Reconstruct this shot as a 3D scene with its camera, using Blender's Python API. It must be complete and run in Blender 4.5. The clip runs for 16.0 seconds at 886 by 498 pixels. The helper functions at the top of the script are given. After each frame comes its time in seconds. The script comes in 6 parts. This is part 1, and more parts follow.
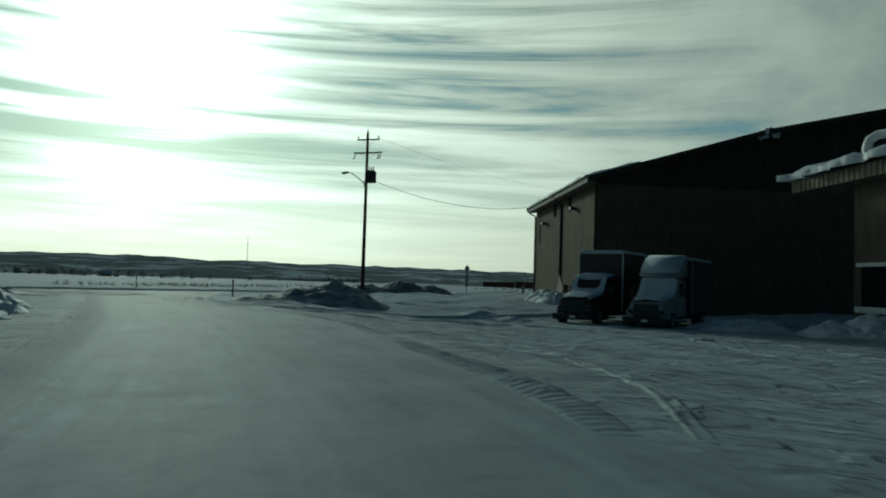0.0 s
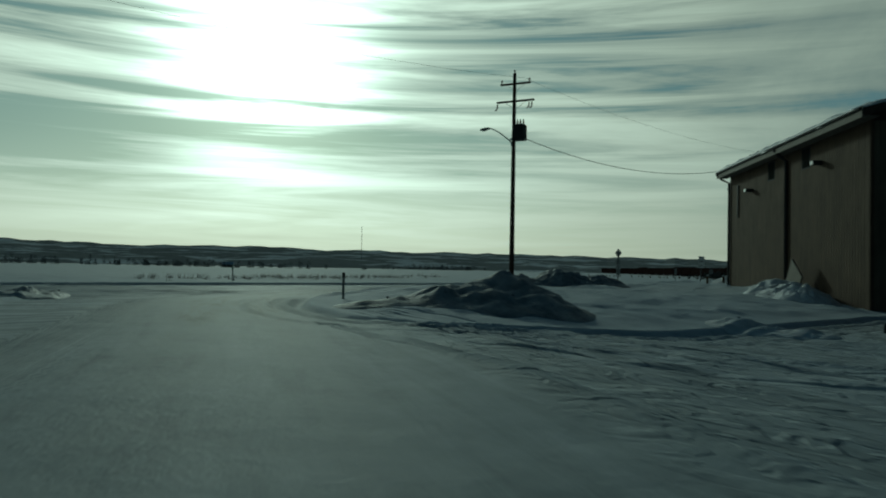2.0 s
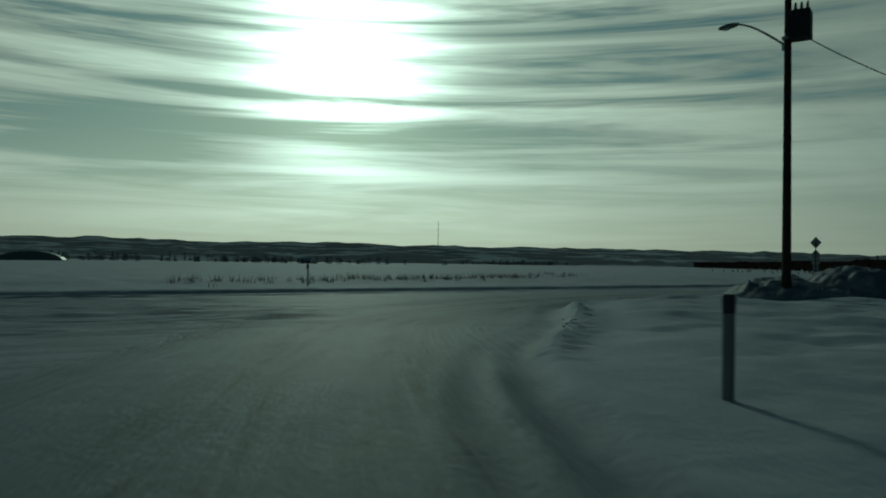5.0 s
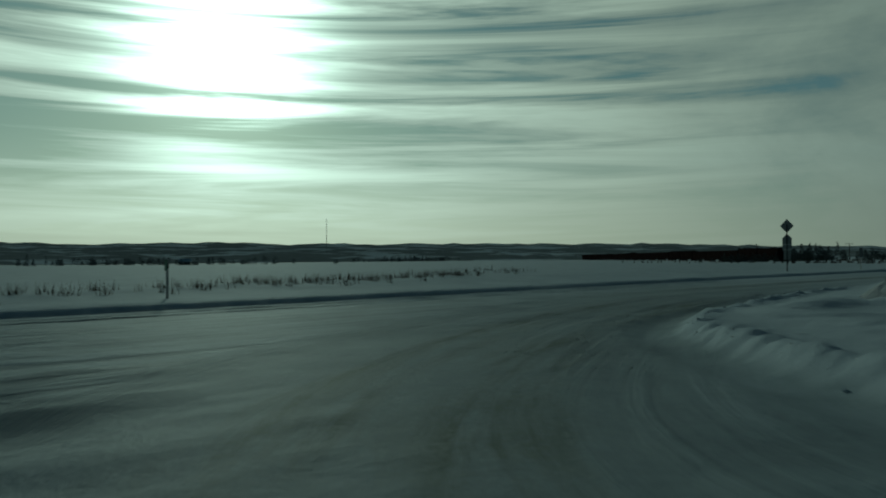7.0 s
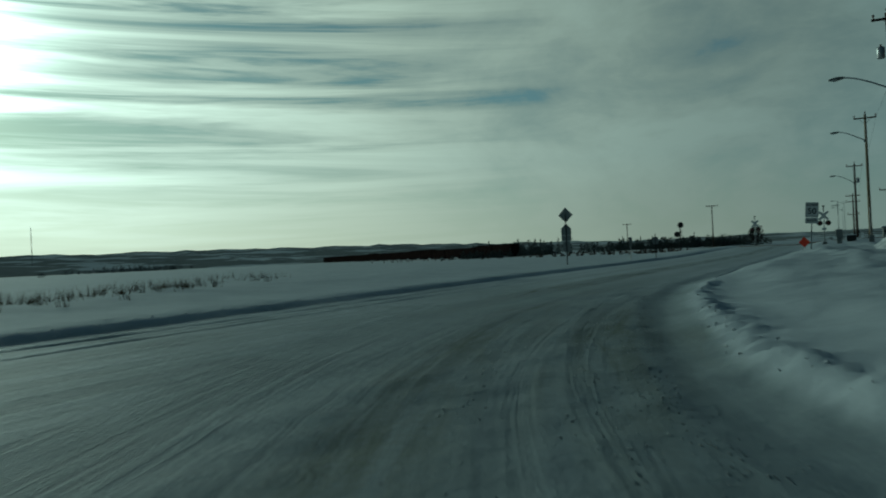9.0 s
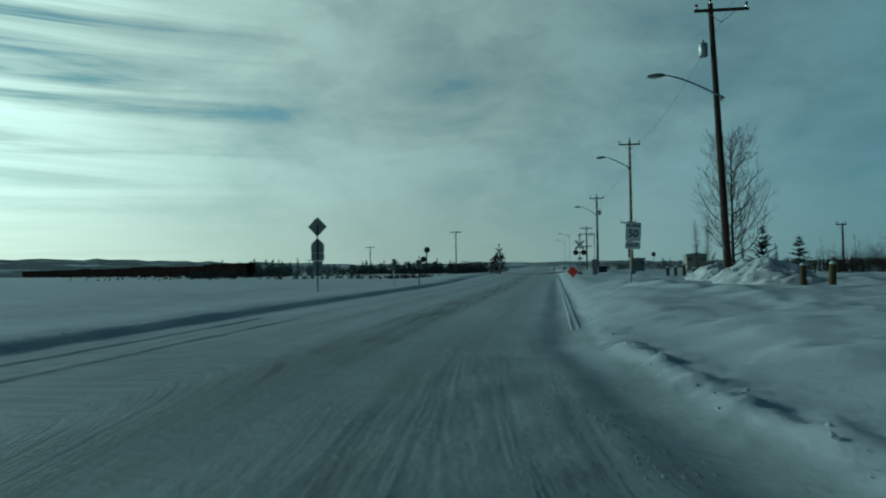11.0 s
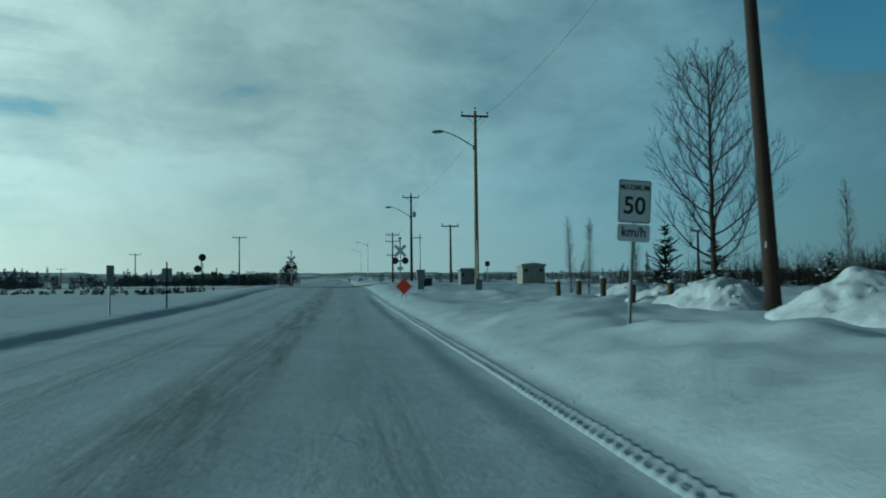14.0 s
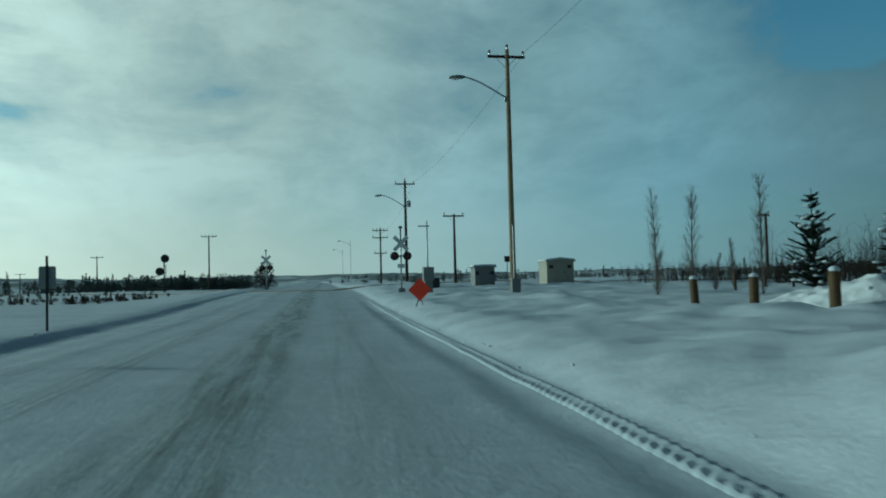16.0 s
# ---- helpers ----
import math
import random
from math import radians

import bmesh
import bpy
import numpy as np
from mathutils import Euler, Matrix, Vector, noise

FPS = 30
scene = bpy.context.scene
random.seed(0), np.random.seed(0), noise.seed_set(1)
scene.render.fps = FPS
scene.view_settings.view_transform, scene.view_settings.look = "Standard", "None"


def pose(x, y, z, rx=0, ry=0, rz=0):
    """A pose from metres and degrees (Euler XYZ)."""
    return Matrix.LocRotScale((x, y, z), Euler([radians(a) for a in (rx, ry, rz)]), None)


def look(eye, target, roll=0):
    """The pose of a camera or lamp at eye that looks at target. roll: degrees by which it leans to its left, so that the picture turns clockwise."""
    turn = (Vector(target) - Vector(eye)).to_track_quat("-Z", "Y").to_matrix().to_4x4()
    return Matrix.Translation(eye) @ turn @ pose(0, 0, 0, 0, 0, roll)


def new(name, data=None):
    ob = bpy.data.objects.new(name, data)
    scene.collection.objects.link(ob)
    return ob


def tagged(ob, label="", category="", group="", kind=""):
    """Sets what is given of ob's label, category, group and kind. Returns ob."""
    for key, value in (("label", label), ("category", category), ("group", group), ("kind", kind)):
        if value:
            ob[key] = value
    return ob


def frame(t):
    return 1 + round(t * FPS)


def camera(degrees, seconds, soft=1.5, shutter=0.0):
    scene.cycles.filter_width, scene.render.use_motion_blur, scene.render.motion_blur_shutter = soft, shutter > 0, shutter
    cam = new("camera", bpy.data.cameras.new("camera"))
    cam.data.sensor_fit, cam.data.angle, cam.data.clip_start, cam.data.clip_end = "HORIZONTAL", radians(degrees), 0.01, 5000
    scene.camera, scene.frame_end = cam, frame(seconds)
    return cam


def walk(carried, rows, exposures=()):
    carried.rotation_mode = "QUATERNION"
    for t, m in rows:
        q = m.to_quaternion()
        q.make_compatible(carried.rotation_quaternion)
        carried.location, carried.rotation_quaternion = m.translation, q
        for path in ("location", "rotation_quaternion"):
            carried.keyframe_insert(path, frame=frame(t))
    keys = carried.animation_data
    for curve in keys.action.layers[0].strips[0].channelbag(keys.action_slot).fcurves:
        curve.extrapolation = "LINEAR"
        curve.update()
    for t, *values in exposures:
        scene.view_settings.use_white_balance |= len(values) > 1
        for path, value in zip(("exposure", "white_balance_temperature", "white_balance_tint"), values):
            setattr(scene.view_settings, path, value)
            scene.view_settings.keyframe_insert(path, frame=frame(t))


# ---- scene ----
cam = camera(62.0, 16.0, soft=1.9, shutter=0.3)
PATH = [
    (0, (55.939, -74.274, 0.834), (54.614, -72.778, 0.926), 1.8),
    (0.5, (52.765, -71.857, 0.829), (51.382, -70.415, 0.904), 1.2),
    (1, (49.499, -69.696, 0.836), (48.062, -68.305, 0.897), 1.2),
    (1.5, (46.398, -67.737, 0.881), (44.912, -66.4, 0.941), 1.4),
    (2, (43.039, -65.794, 0.893), (41.506, -64.511, 0.943), 1.1),
    (2.5, (39.768, -64.112, 0.895), (38.189, -62.885, 0.945), 0.9),
    (3, (36.59, -62.629, 0.9), (34.966, -61.462, 0.954), 1.1),
    (3.5, (33.709, -61.316, 0.905), (32.042, -60.211, 0.935), 0.9),
    (5.8, (20.018, -55.328, 0.9), (18.392, -54.164, 0.927), 0.3),
    (6, (18.828, -54.746, 0.886), (17.225, -53.552, 0.907), -0.4),
    (6.5, (15.905, -53.189, 0.807), (14.361, -51.918, 0.831), -0.6),
    (7, (13.147, -51.643, 0.725), (11.681, -50.283, 0.751), -0.5),
    (7.5, (10.674, -50.149, 0.696), (9.318, -48.679, 0.715), -0.8),
    (8, (8.627, -48.514, 0.679), (7.419, -46.92, 0.704), -1.2),
    (8.5, (7.061, -46.447, 0.644), (6.012, -44.744, 0.643), -1.7),
    (9, (5.558, -43.952, 0.596), (4.647, -42.171, 0.612), -2.6),
    (9.5, (4.13, -41.226, 0.605), (3.354, -39.383, 0.63), -2.6),
    (10, (2.911, -38.308, 0.616), (2.304, -36.403, 0.646), -1.6),
    (12.5, (0.167, -23.591, 0.7), (0.339, -21.6, 0.781), -1.1),
    (13, (0.051, -20.424, 0.735), (0.287, -18.441, 0.829), -0.8),
    (13.5, (-0.016, -17.365, 0.736), (0.273, -15.388, 0.823), -0.5),
    (14, (-0.068, -14.27, 0.749), (0.255, -12.298, 0.827), -0.6),
    (14.5, (-0.071, -11.042, 0.746), (0.274, -9.074, 0.826), -0.3),
    (15, (-0.031, -7.926, 0.778), (0.328, -5.96, 0.85), -0.9),
    (15.5, (-0.034, -4.772, 0.744), (0.336, -2.807, 0.804), -1.1),
    (16, (-0.046, -1.586, 0.723), (0.331, 0.377, 0.801), -1.4),
]
EXPOSURES = [(0.0, -0.38, 6000, -25), (1.0, -0.63, 6000, -28), (2.5, -1.0, 5950, -31), (3.5, -1.22, 5950, -33), (6.0, -1.3, 5850, -34), (7.0, -1.22, 5800, -34), (7.5, -1.2, 5830, -33), (8.0, -1.08, 5850, -31), (9.0, -0.65, 5700, -32), (10.0, -0.38, 5400, -34), (12.5, 0.25, 5050, -31), (14.5, 0.3, 5050, -31), (16.0, 0.42, 5350, -28)]
walk(cam, [(t, look(e, g, r)) for t, e, g, r in PATH], EXPOSURES)

# ---- sky and sun ----
SUN_AZ = radians(63.7)          # west of +Y
SUN_EL = radians(15.9)
SUN_DIR = Vector((-math.sin(SUN_AZ) * math.cos(SUN_EL), math.cos(SUN_AZ) * math.cos(SUN_EL), math.sin(SUN_EL)))


def node(tree, kind, inputs=(), **props):
    n = tree.nodes.new(kind)
    for k, v in props.items():
        setattr(n, k, v)
    for key, v in inputs:
        if hasattr(v, "is_output"):
            tree.links.new(v, n.inputs[key])
        else:
            n.inputs[key].default_value = v
    return n


def mth(tree, op, a, b=0.0, clamp=False):
    n = node(tree, "ShaderNodeMath", [(0, a), (1, b)], operation=op)
    n.use_clamp = clamp
    return n.outputs[0]


def ramp(tree, fac, stops):
    n = node(tree, "ShaderNodeValToRGB", [("Fac", fac)])
    el = n.color_ramp.elements
    while len(el) < len(stops):
        el.new(0.5)
    for e, (p, c) in zip(el, stops):
        e.position = p
        e.color = (c, c, c, 1) if not isinstance(c, tuple) else (*c, 1)
    return n.outputs["Color"]


def mix(tree, fac, a, b, blend="MIX"):
    n = node(tree, "ShaderNodeMix", data_type="RGBA", blend_type=blend)
    for key, v in ((0, fac), (6, a), (7, b)):
        if hasattr(v, "is_output"):
            tree.links.new(v, n.inputs[key])
        else:
            n.inputs[key].default_value = v if key == 0 else (*v, 1)
    return n.outputs[2]


world = bpy.data.worlds.new("winter_sky")
scene.world = world
world.use_nodes = True
W = world.node_tree
back = W.nodes["Background"]
sky = node(W, "ShaderNodeTexSky", sky_type="NISHITA", sun_disc=False, sun_elevation=SUN_EL, sun_rotation=-SUN_AZ, air_density=1.0, dust_density=0.4)
way = node(W, "ShaderNodeTexCoord").outputs["Generated"]
sep = node(W, "ShaderNodeSeparateXYZ", [(0, way)])
layers = node(W, "ShaderNodeMapping", [("Vector", way), ("Scale", (1.3, 1.3, 30.0))])
streak = node(W, "ShaderNodeTexNoise", [("Vector", layers.outputs[0]), ("Scale", 1.0), ("Detail", 9.0), ("Roughness", 0.6), ("Distortion", 0.7)])
puffmap = node(W, "ShaderNodeMapping", [("Vector", way), ("Location", (3.1, 1.75, 0.4)), ("Scale", (3.0, 3.0, 6.0))])
puff = node(W, "ShaderNodeTexNoise", [("Vector", puffmap.outputs[0]), ("Scale", 1.0), ("Detail", 8.0), ("Roughness", 0.6), ("Distortion", 0.3)])
dot = node(W, "ShaderNodeVectorMath", [(0, way), (1, tuple(SUN_DIR))], operation="DOT_PRODUCT").outputs["Value"]
toward = ramp(W, mth(W, "ADD", mth(W, "MULTIPLY", dot, 0.5), 0.5), [(0.12, 0.022), (0.32, 0.07), (0.5, 0.18), (0.65, 0.203), (0.8, 0.15)])
dot = mth(W, "MAXIMUM", dot, 0.0)
SKY_STRENGTH = 0.055
clear = node(W, "ShaderNodeVectorMath", [(0, sky.outputs[0]), ("Scale", SKY_STRENGTH)], operation="SCALE").outputs[0]
# thin high cloud: whiter and brighter towards the sun, with clear gaps and a wide aureole
azim = node(W, "ShaderNodeMath", [(0, sep.outputs[0]), (1, sep.outputs[1])], operation="ARCTAN2").outputs[0]
elev = node(W, "ShaderNodeMath", [(0, sep.outputs[2])], operation="ARCSINE").outputs[0]
sunward = ramp(W, dot, [(0.68, 0.0), (0.88, 1.0)])
clear = mix(W, 1.0, clear, mix(W, sunward, (0.72, 0.98, 1.12), (0.80, 1.0, 1.02)), "MULTIPLY")
clear = mix(W, 1.0, clear, ramp(W, sep.outputs[2], [(0.36, 1.0), (0.5, 0.6), (0.8, 0.36)]), "MULTIPLY")
cotton = node(W, "ShaderNodeMapping", [("Vector", way), ("Scale", (10.0, 10.0, 20.0))])
cotton = node(W, "ShaderNodeTexNoise", [("Vector", cotton.outputs[0]), ("Scale", 1.0), ("Detail", 6.0), ("Roughness", 0.6), ("Distortion", 0.5)])
wool = mix(W, 0.26, puff.outputs["Color"], cotton.outputs["Color"])
both = mix(W, sunward, wool, streak.outputs["Color"])
both = node(W, "ShaderNodeSeparateColor", [(0, both)]).outputs[0]
# breaks in the cloud: bearing, height, half widths in degrees, depth
GAPS = [(-13, 17, 6, 4, -0.12), (-41, 16.6, 15, 1.5, 0.11), (-24, 11.4, 6, 0.9, 0.09), (41, 16.0, 6.5, 3.2, 0.30), (33, 20.5, 4.5, 1.6, 0.22), (-80, 8.6, 10, 2.0, 0.30), (-72, 12.4, 9, 0.5, 0.20), (-56, 12.2, 9, 0.45, 0.16), (-50, 13.4, 9, 0.6, 0.10), (-62, 9.0, 9, 0.7, 0.12), (-62, 6.6, 9, 0.35, -0.16), (-66, 11.2, 7, 0.45, -0.14)]
for ga, ge, wa, we, deep in GAPS:
    u = mth(W, "DIVIDE", mth(W, "SUBTRACT", azim, radians(ga)), radians(wa))
    v = mth(W, "DIVIDE", mth(W, "SUBTRACT", elev, radians(ge)), radians(we))
    r2 = mth(W, "ADD", mth(W, "MULTIPLY", u, u), mth(W, "MULTIPLY", v, v))
    both = mth(W, "SUBTRACT", both, mth(W, "MULTIPLY", mth(W, "POWER", 2.718, mth(W, "MULTIPLY", r2, -1.0)), deep))
cover = ramp(W, both, [(0.31, 0.0), (0.41, 0.78), (0.53, 1.0)])
cover = mth(W, "MULTIPLY", cover, ramp(W, sep.outputs[2], [(0.36, 1.0), (0.48, 0.2), (0.7, 0.0)]))
haze = ramp(W, sep.outputs[2], [(0.0, 1.0), (0.06, 0.92), (0.12, 0.6), (0.2, 0.3), (0.33, 0.0)])
cover = mth(W, "MAXIMUM", cover, haze)
shade = mix(W, sunward, ramp(W, both, [(0.38, 0.84), (0.5, 1.0), (0.6, 1.18)]), ramp(W, both, [(0.36, 0.70), (0.5, 1.0), (0.62, 1.22)]))
shade = mix(W, ramp(W, sep.outputs[2], [(0.05, 0.8), (0.16, 0.0)]), shade, (1.0, 1.0, 1.0))
shade = node(W, "ShaderNodeSeparateColor", [(0, shade)]).outputs[0]
wide = mth(W, "POWER", dot, 2.0)
mid = mth(W, "POWER", dot, 30.0)
core = mth(W, "POWER", dot, 230.0)
low_haze = ramp(W, sep.outputs[2], [(0.0, 1.35), (0.1, 1.28), (0.22, 1.08), (0.3, 1.05)])
bright = mth(W, "ADD", toward, mth(W, "ADD", mth(W, "MULTIPLY", wide, 0.42), mth(W, "MULTIPLY", mth(W, "POWER", dot, 6.0), 0.42)))
bright = mth(W, "MULTIPLY", bright, low_haze)
glow = mth(W, "ADD", mth(W, "MULTIPLY", mid, 0.6), mth(W, "MULTIPLY", core, 9.0))
glow = mth(W, "MULTIPLY", glow, ramp(W, both, [(0.34, 0.12), (0.46, 0.7), (0.55, 1.25), (0.64, 1.9)]))
cloud = node(W, "ShaderNodeVectorMath", [(0, node(W, "ShaderNodeVectorMath", [(0, mix(W, ramp(W, dot, [(0.0, 0.0), (0.5, 0.75), (0.85, 1.0)]), (0.72, 1.0, 1.24), (1.03, 1.0, 0.95))), ("Scale", bright)], operation="SCALE").outputs[0]), ("Scale", shade)], operation="SCALE").outputs[0]
cloud = mix(W, 1.0, cloud, ramp(W, sep.outputs[2], [(0.0, (1.08, 1.0, 0.92)), (0.12, (1.0, 1.0, 1.0))]), "MULTIPLY")
aureole = node(W, "ShaderNodeVectorMath", [(0, (0.97, 1.0, 0.97)), ("Scale", glow)], operation="SCALE").outputs[0]
total = node(W, "ShaderNodeVectorMath", [(0, mix(W, cover, clear, cloud)), (1, aureole)], operation="ADD").outputs[0]
W.links.new(total, back.inputs["Color"])
back.inputs["Strength"].default_value = 1.0

sun = new("sun", bpy.data.lights.new("sun", "SUN"))
sun.data.energy, sun.data.angle, sun.data.color = 1.15, radians(4), (1.0, 0.96, 0.9)
sun.matrix_world = look((0, 0, 60), tuple(Vector((0, 0, 60)) - SUN_DIR))

# ---- mesh helpers ----
rnd = random.Random(5)


def mesh_object(name, bm, material, smooth=False):
    me = bpy.data.meshes.new(name)
    bmesh.ops.recalc_face_normals(bm, faces=bm.faces)
    bm.to_mesh(me)
    bm.free()
    if material:
        me.materials.append(material)
    if smooth:
        me.polygons.foreach_set("use_smooth", [True] * len(me.polygons))
    return new(name, me)


def part(name, bm, material, parent, label="", smooth=False):
    ob = mesh_object(name, bm, material, smooth)
    ob.parent = parent
    return tagged(ob, label)


def thing(name, m, label, category, group=""):
    ob = new(name)
    ob.empty_display_size = 0.3
    ob.matrix_world = m
    return tagged(ob, label, category, group)


def add_box(bm, lo, hi, bevel=0.0, m=None):
    g = bmesh.ops.create_cube(bm, size=1.0)
    vs = g["verts"]
    for v in vs:
        v.co = Vector([lo[i] + (v.co[i] + 0.5) * (hi[i] - lo[i]) for i in range(3)])
    if bevel:
        es = list({e for v in vs for e in v.link_edges})
        r = bmesh.ops.bevel(bm, geom=es, offset=bevel, segments=2, affect="EDGES", profile=0.7)
        vs = list({v for f in r["faces"] for v in f.verts} | {v for v in vs if v.is_valid})
    if m is not None:
        bmesh.ops.transform(bm, matrix=m, verts=vs)
    return vs


def box(lo, hi, bevel=0.0, m=None):
    bm = bmesh.new()
    add_box(bm, lo, hi, bevel, m)
    return bm


def add_tube(bm, pts, radii, sides=8, cap=True):
    """A tapered tube along a line of points."""
    rings = []
    pts = [Vector(p) for p in pts]
    side = None
    for i, p in enumerate(pts):
        d = (pts[min(i + 1, len(pts) - 1)] - pts[max(i - 1, 0)]).normalized()
        if side is None:
            side = d.orthogonal().normalized()
        else:
            side = (side - d * side.dot(d)).normalized()
        up = d.cross(side)
        r = radii[i] if hasattr(radii, "__len__") else radii
        rings.append([bm.verts.new(p + (side * math.cos(a) + up * math.sin(a)) * r) for a in [2 * math.pi * k / sides for k in range(sides)]])
    for a, b in zip(rings, rings[1:]):
        for k in range(sides):
            bm.faces.new((a[k], a[(k + 1) % sides], b[(k + 1) % sides], b[k]))
    if cap:
        bm.faces.new(rings[0][::-1])
        bm.faces.new(rings[-1])
    return rings


def tube(pts, radii, sides=8):
    bm = bmesh.new()
    add_tube(bm, pts, radii, sides)
    return bm


def prism(outline, axis_lo, axis_hi, axis=1, bevel=0.0):
    """Extrude an outline of (a, b) pairs along an axis."""
    bm = bmesh.new()
    put = {0: lambda a, b, c: (c, a, b), 1: lambda a, b, c: (a, c, b), 2: lambda a, b, c: (a, b, c)}[axis]
    lo = [bm.verts.new(put(a, b, axis_lo)) for a, b in outline]
    hi = [bm.verts.new(put(a, b, axis_hi)) for a, b in outline]
    n = len(outline)
    bm.faces.new(lo)
    bm.faces.new(hi[::-1])
    for i in range(n):
        bm.faces.new((lo[i], hi[i], hi[(i + 1) % n], lo[(i + 1) % n]))
    if bevel:
        bmesh.ops.bevel(bm, geom=list(bm.edges), offset=bevel, segments=2, affect="EDGES")
    return bm


# ---- noise on arrays ----
def lattice(ix, iy, seed):
    h = (ix * 374761393 + iy * 668265263 + seed * 1442695041) & 0xFFFFFFFF
    h = ((h ^ (h >> 13)) * 1274126177) & 0xFFFFFFFF
    return ((h ^ (h >> 16)) & 0xFFFF) / 65535.0


def value_noise(x, y, seed=0):
    ix, iy = np.floor(x).astype(np.int64), np.floor(y).astype(np.int64)
    fx, fy = x - ix, y - iy
    fx, fy = fx * fx * (3 - 2 * fx), fy * fy * (3 - 2 * fy)
    a, b = lattice(ix, iy, seed), lattice(ix + 1, iy, seed)
    c, d = lattice(ix, iy + 1, seed), lattice(ix + 1, iy + 1, seed)
    return (a + (b - a) * fx) * (1 - fy) + (c + (d - c) * fx) * fy


def fractal(x, y, octaves=4, seed=0):
    out, amp, total = 0.0, 1.0, 0.0
    for k in range(octaves):
        out = out + amp * (value_noise(x * 2 ** k, y * 2 ** k, seed + 17 * k) - 0.5)
        total += amp
        amp *= 0.5
    return out / total * 2


def sstep(a, b, x):
    t = np.clip((x - a) / (b - a), 0, 1)
    return t * t * (3 - 2 * t)


# ---- the lie of the land ----
def road_right(y):
    return 2.62 + 0.028 * np.clip(y, -18, 500)


def road_left(y):
    return -6.75 + 0.022 * np.clip(y, -18, 500)


# outline of the ploughed access road and yard that join the main road
LOT = [(0, -14), (2.0, -16), (2.1, -20), (2.45, -24), (3.0, -28.5), (3.75, -32.5), (4.5, -35.8), (5.4, -38.2), (6.55, -40.2), (7.8, -41.6), (9.3, -43.0), (10.9, -44.4), (12.4, -45.8), (14.3, -47.9), (17, -50.8), (19.5, -52.6), (21.8, -54.0), (24.3, -55.1), (27, -55.7), (30, -55.4), (31, -48),
       (31, -29), (42, -26), (52, -28), (95, -28), (95, -95), (60, -80), (38, -69.2), (32, -66.4), (16, -60.9), (9.5, -58.8), (5.5, -58.8), (3.0, -62), (2.2, -68), (0, -68)]
ARC = [(62, -77), (50, -69.8), (40, -64.4), (30, -59.8), (20, -55.4), (14, -52), (9.5, -49.1), (6.8, -46), (4.4, -41.4), (2.4, -36), (1.0, -29), (0.4, -20)]
# the line that most vehicles drive: out of the yard, round the corner and along the main road
DRIVE = ARC + [(0.45, -8), (0.8, 8), (1.3, 26), (1.9, 48), (3.2, 90), (6.5, 200)]

WINDROW = [(5.2, -3.0), (5.8, -6.5), (6.4, -9.5), (6.9, -13), (7.4, -18)]


def line_distance(x, y, pts, closed):
    best = np.full(x.shape, 1e9)
    side = np.zeros(x.shape)
    inside = np.zeros(x.shape, bool)
    n = len(pts)
    for i in range(n if closed else n - 1):
        (ax, ay), (bx, by) = pts[i], pts[(i + 1) % n]
        ex, ey = bx - ax, by - ay
        t = np.clip(((x - ax) * ex + (y - ay) * ey) / (ex * ex + ey * ey), 0, 1)
        dx, dy = x - ax - t * ex, y - ay - t * ey
        d = np.hypot(dx, dy)
        near = d < best
        best = np.where(near, d, best)
        side = np.where(near, np.sign(ex * dy - ey * dx), side)
        if closed:
            cross = ((ay > y) != (by > y)) & (x < ax + (y - ay) / (by - ay + 1e-12) * ex)
            inside ^= cross
    if closed:
        return np.where(inside, -best, best)
    return best * side


def lane_coords(x, y):
    """Metres across (left positive) and along the drive line."""
    pts = [Vector((*p, 0)) for p in DRIVE]
    line = []
    for k in range(len(pts) - 1):
        p0, p1, p2, p3 = pts[max(k - 1, 0)], pts[k], pts[k + 1], pts[min(k + 2, len(pts) - 1)]
        for j in range(4):
            u = j / 4
            line.append(0.5 * ((2 * p1) + (p2 - p0) * u + (2 * p0 - 5 * p1 + 4 * p2 - p3) * u * u + (3 * p1 - p0 - 3 * p2 + p3) * u ** 3))
    line.append(pts[-1])
    best, across, run, start = np.full(x.shape, 1e9), np.zeros(x.shape), np.zeros(x.shape), 0.0
    for a, b in zip(line, line[1:]):
        ex, ey = b.x - a.x, b.y - a.y
        n = math.hypot(ex, ey)
        t = np.clip(((x - a.x) * ex + (y - a.y) * ey) / (n * n), 0, 1)
        dx, dy = x - a.x - t * ex, y - a.y - t * ey
        d = np.hypot(dx, dy)
        near = d < best
        best = np.where(near, d, best)
        across = np.where(near, d * np.sign(ex * dy - ey * dx), across)
        run = np.where(near, start + t * n, run)
        start += n
    return across, run


def edge_distance(x, y):
    """Metres outside the ploughed surface; negative on it."""
    wob = 0.16 * fractal(x * 0.35, y * 0.35, 3, 3) * (0.35 + 0.65 * sstep(-5, -2, x))
    main = np.maximum(x - road_right(y), road_left(y) - x)
    return np.minimum(main, line_distance(x, y, LOT, True)) + wob


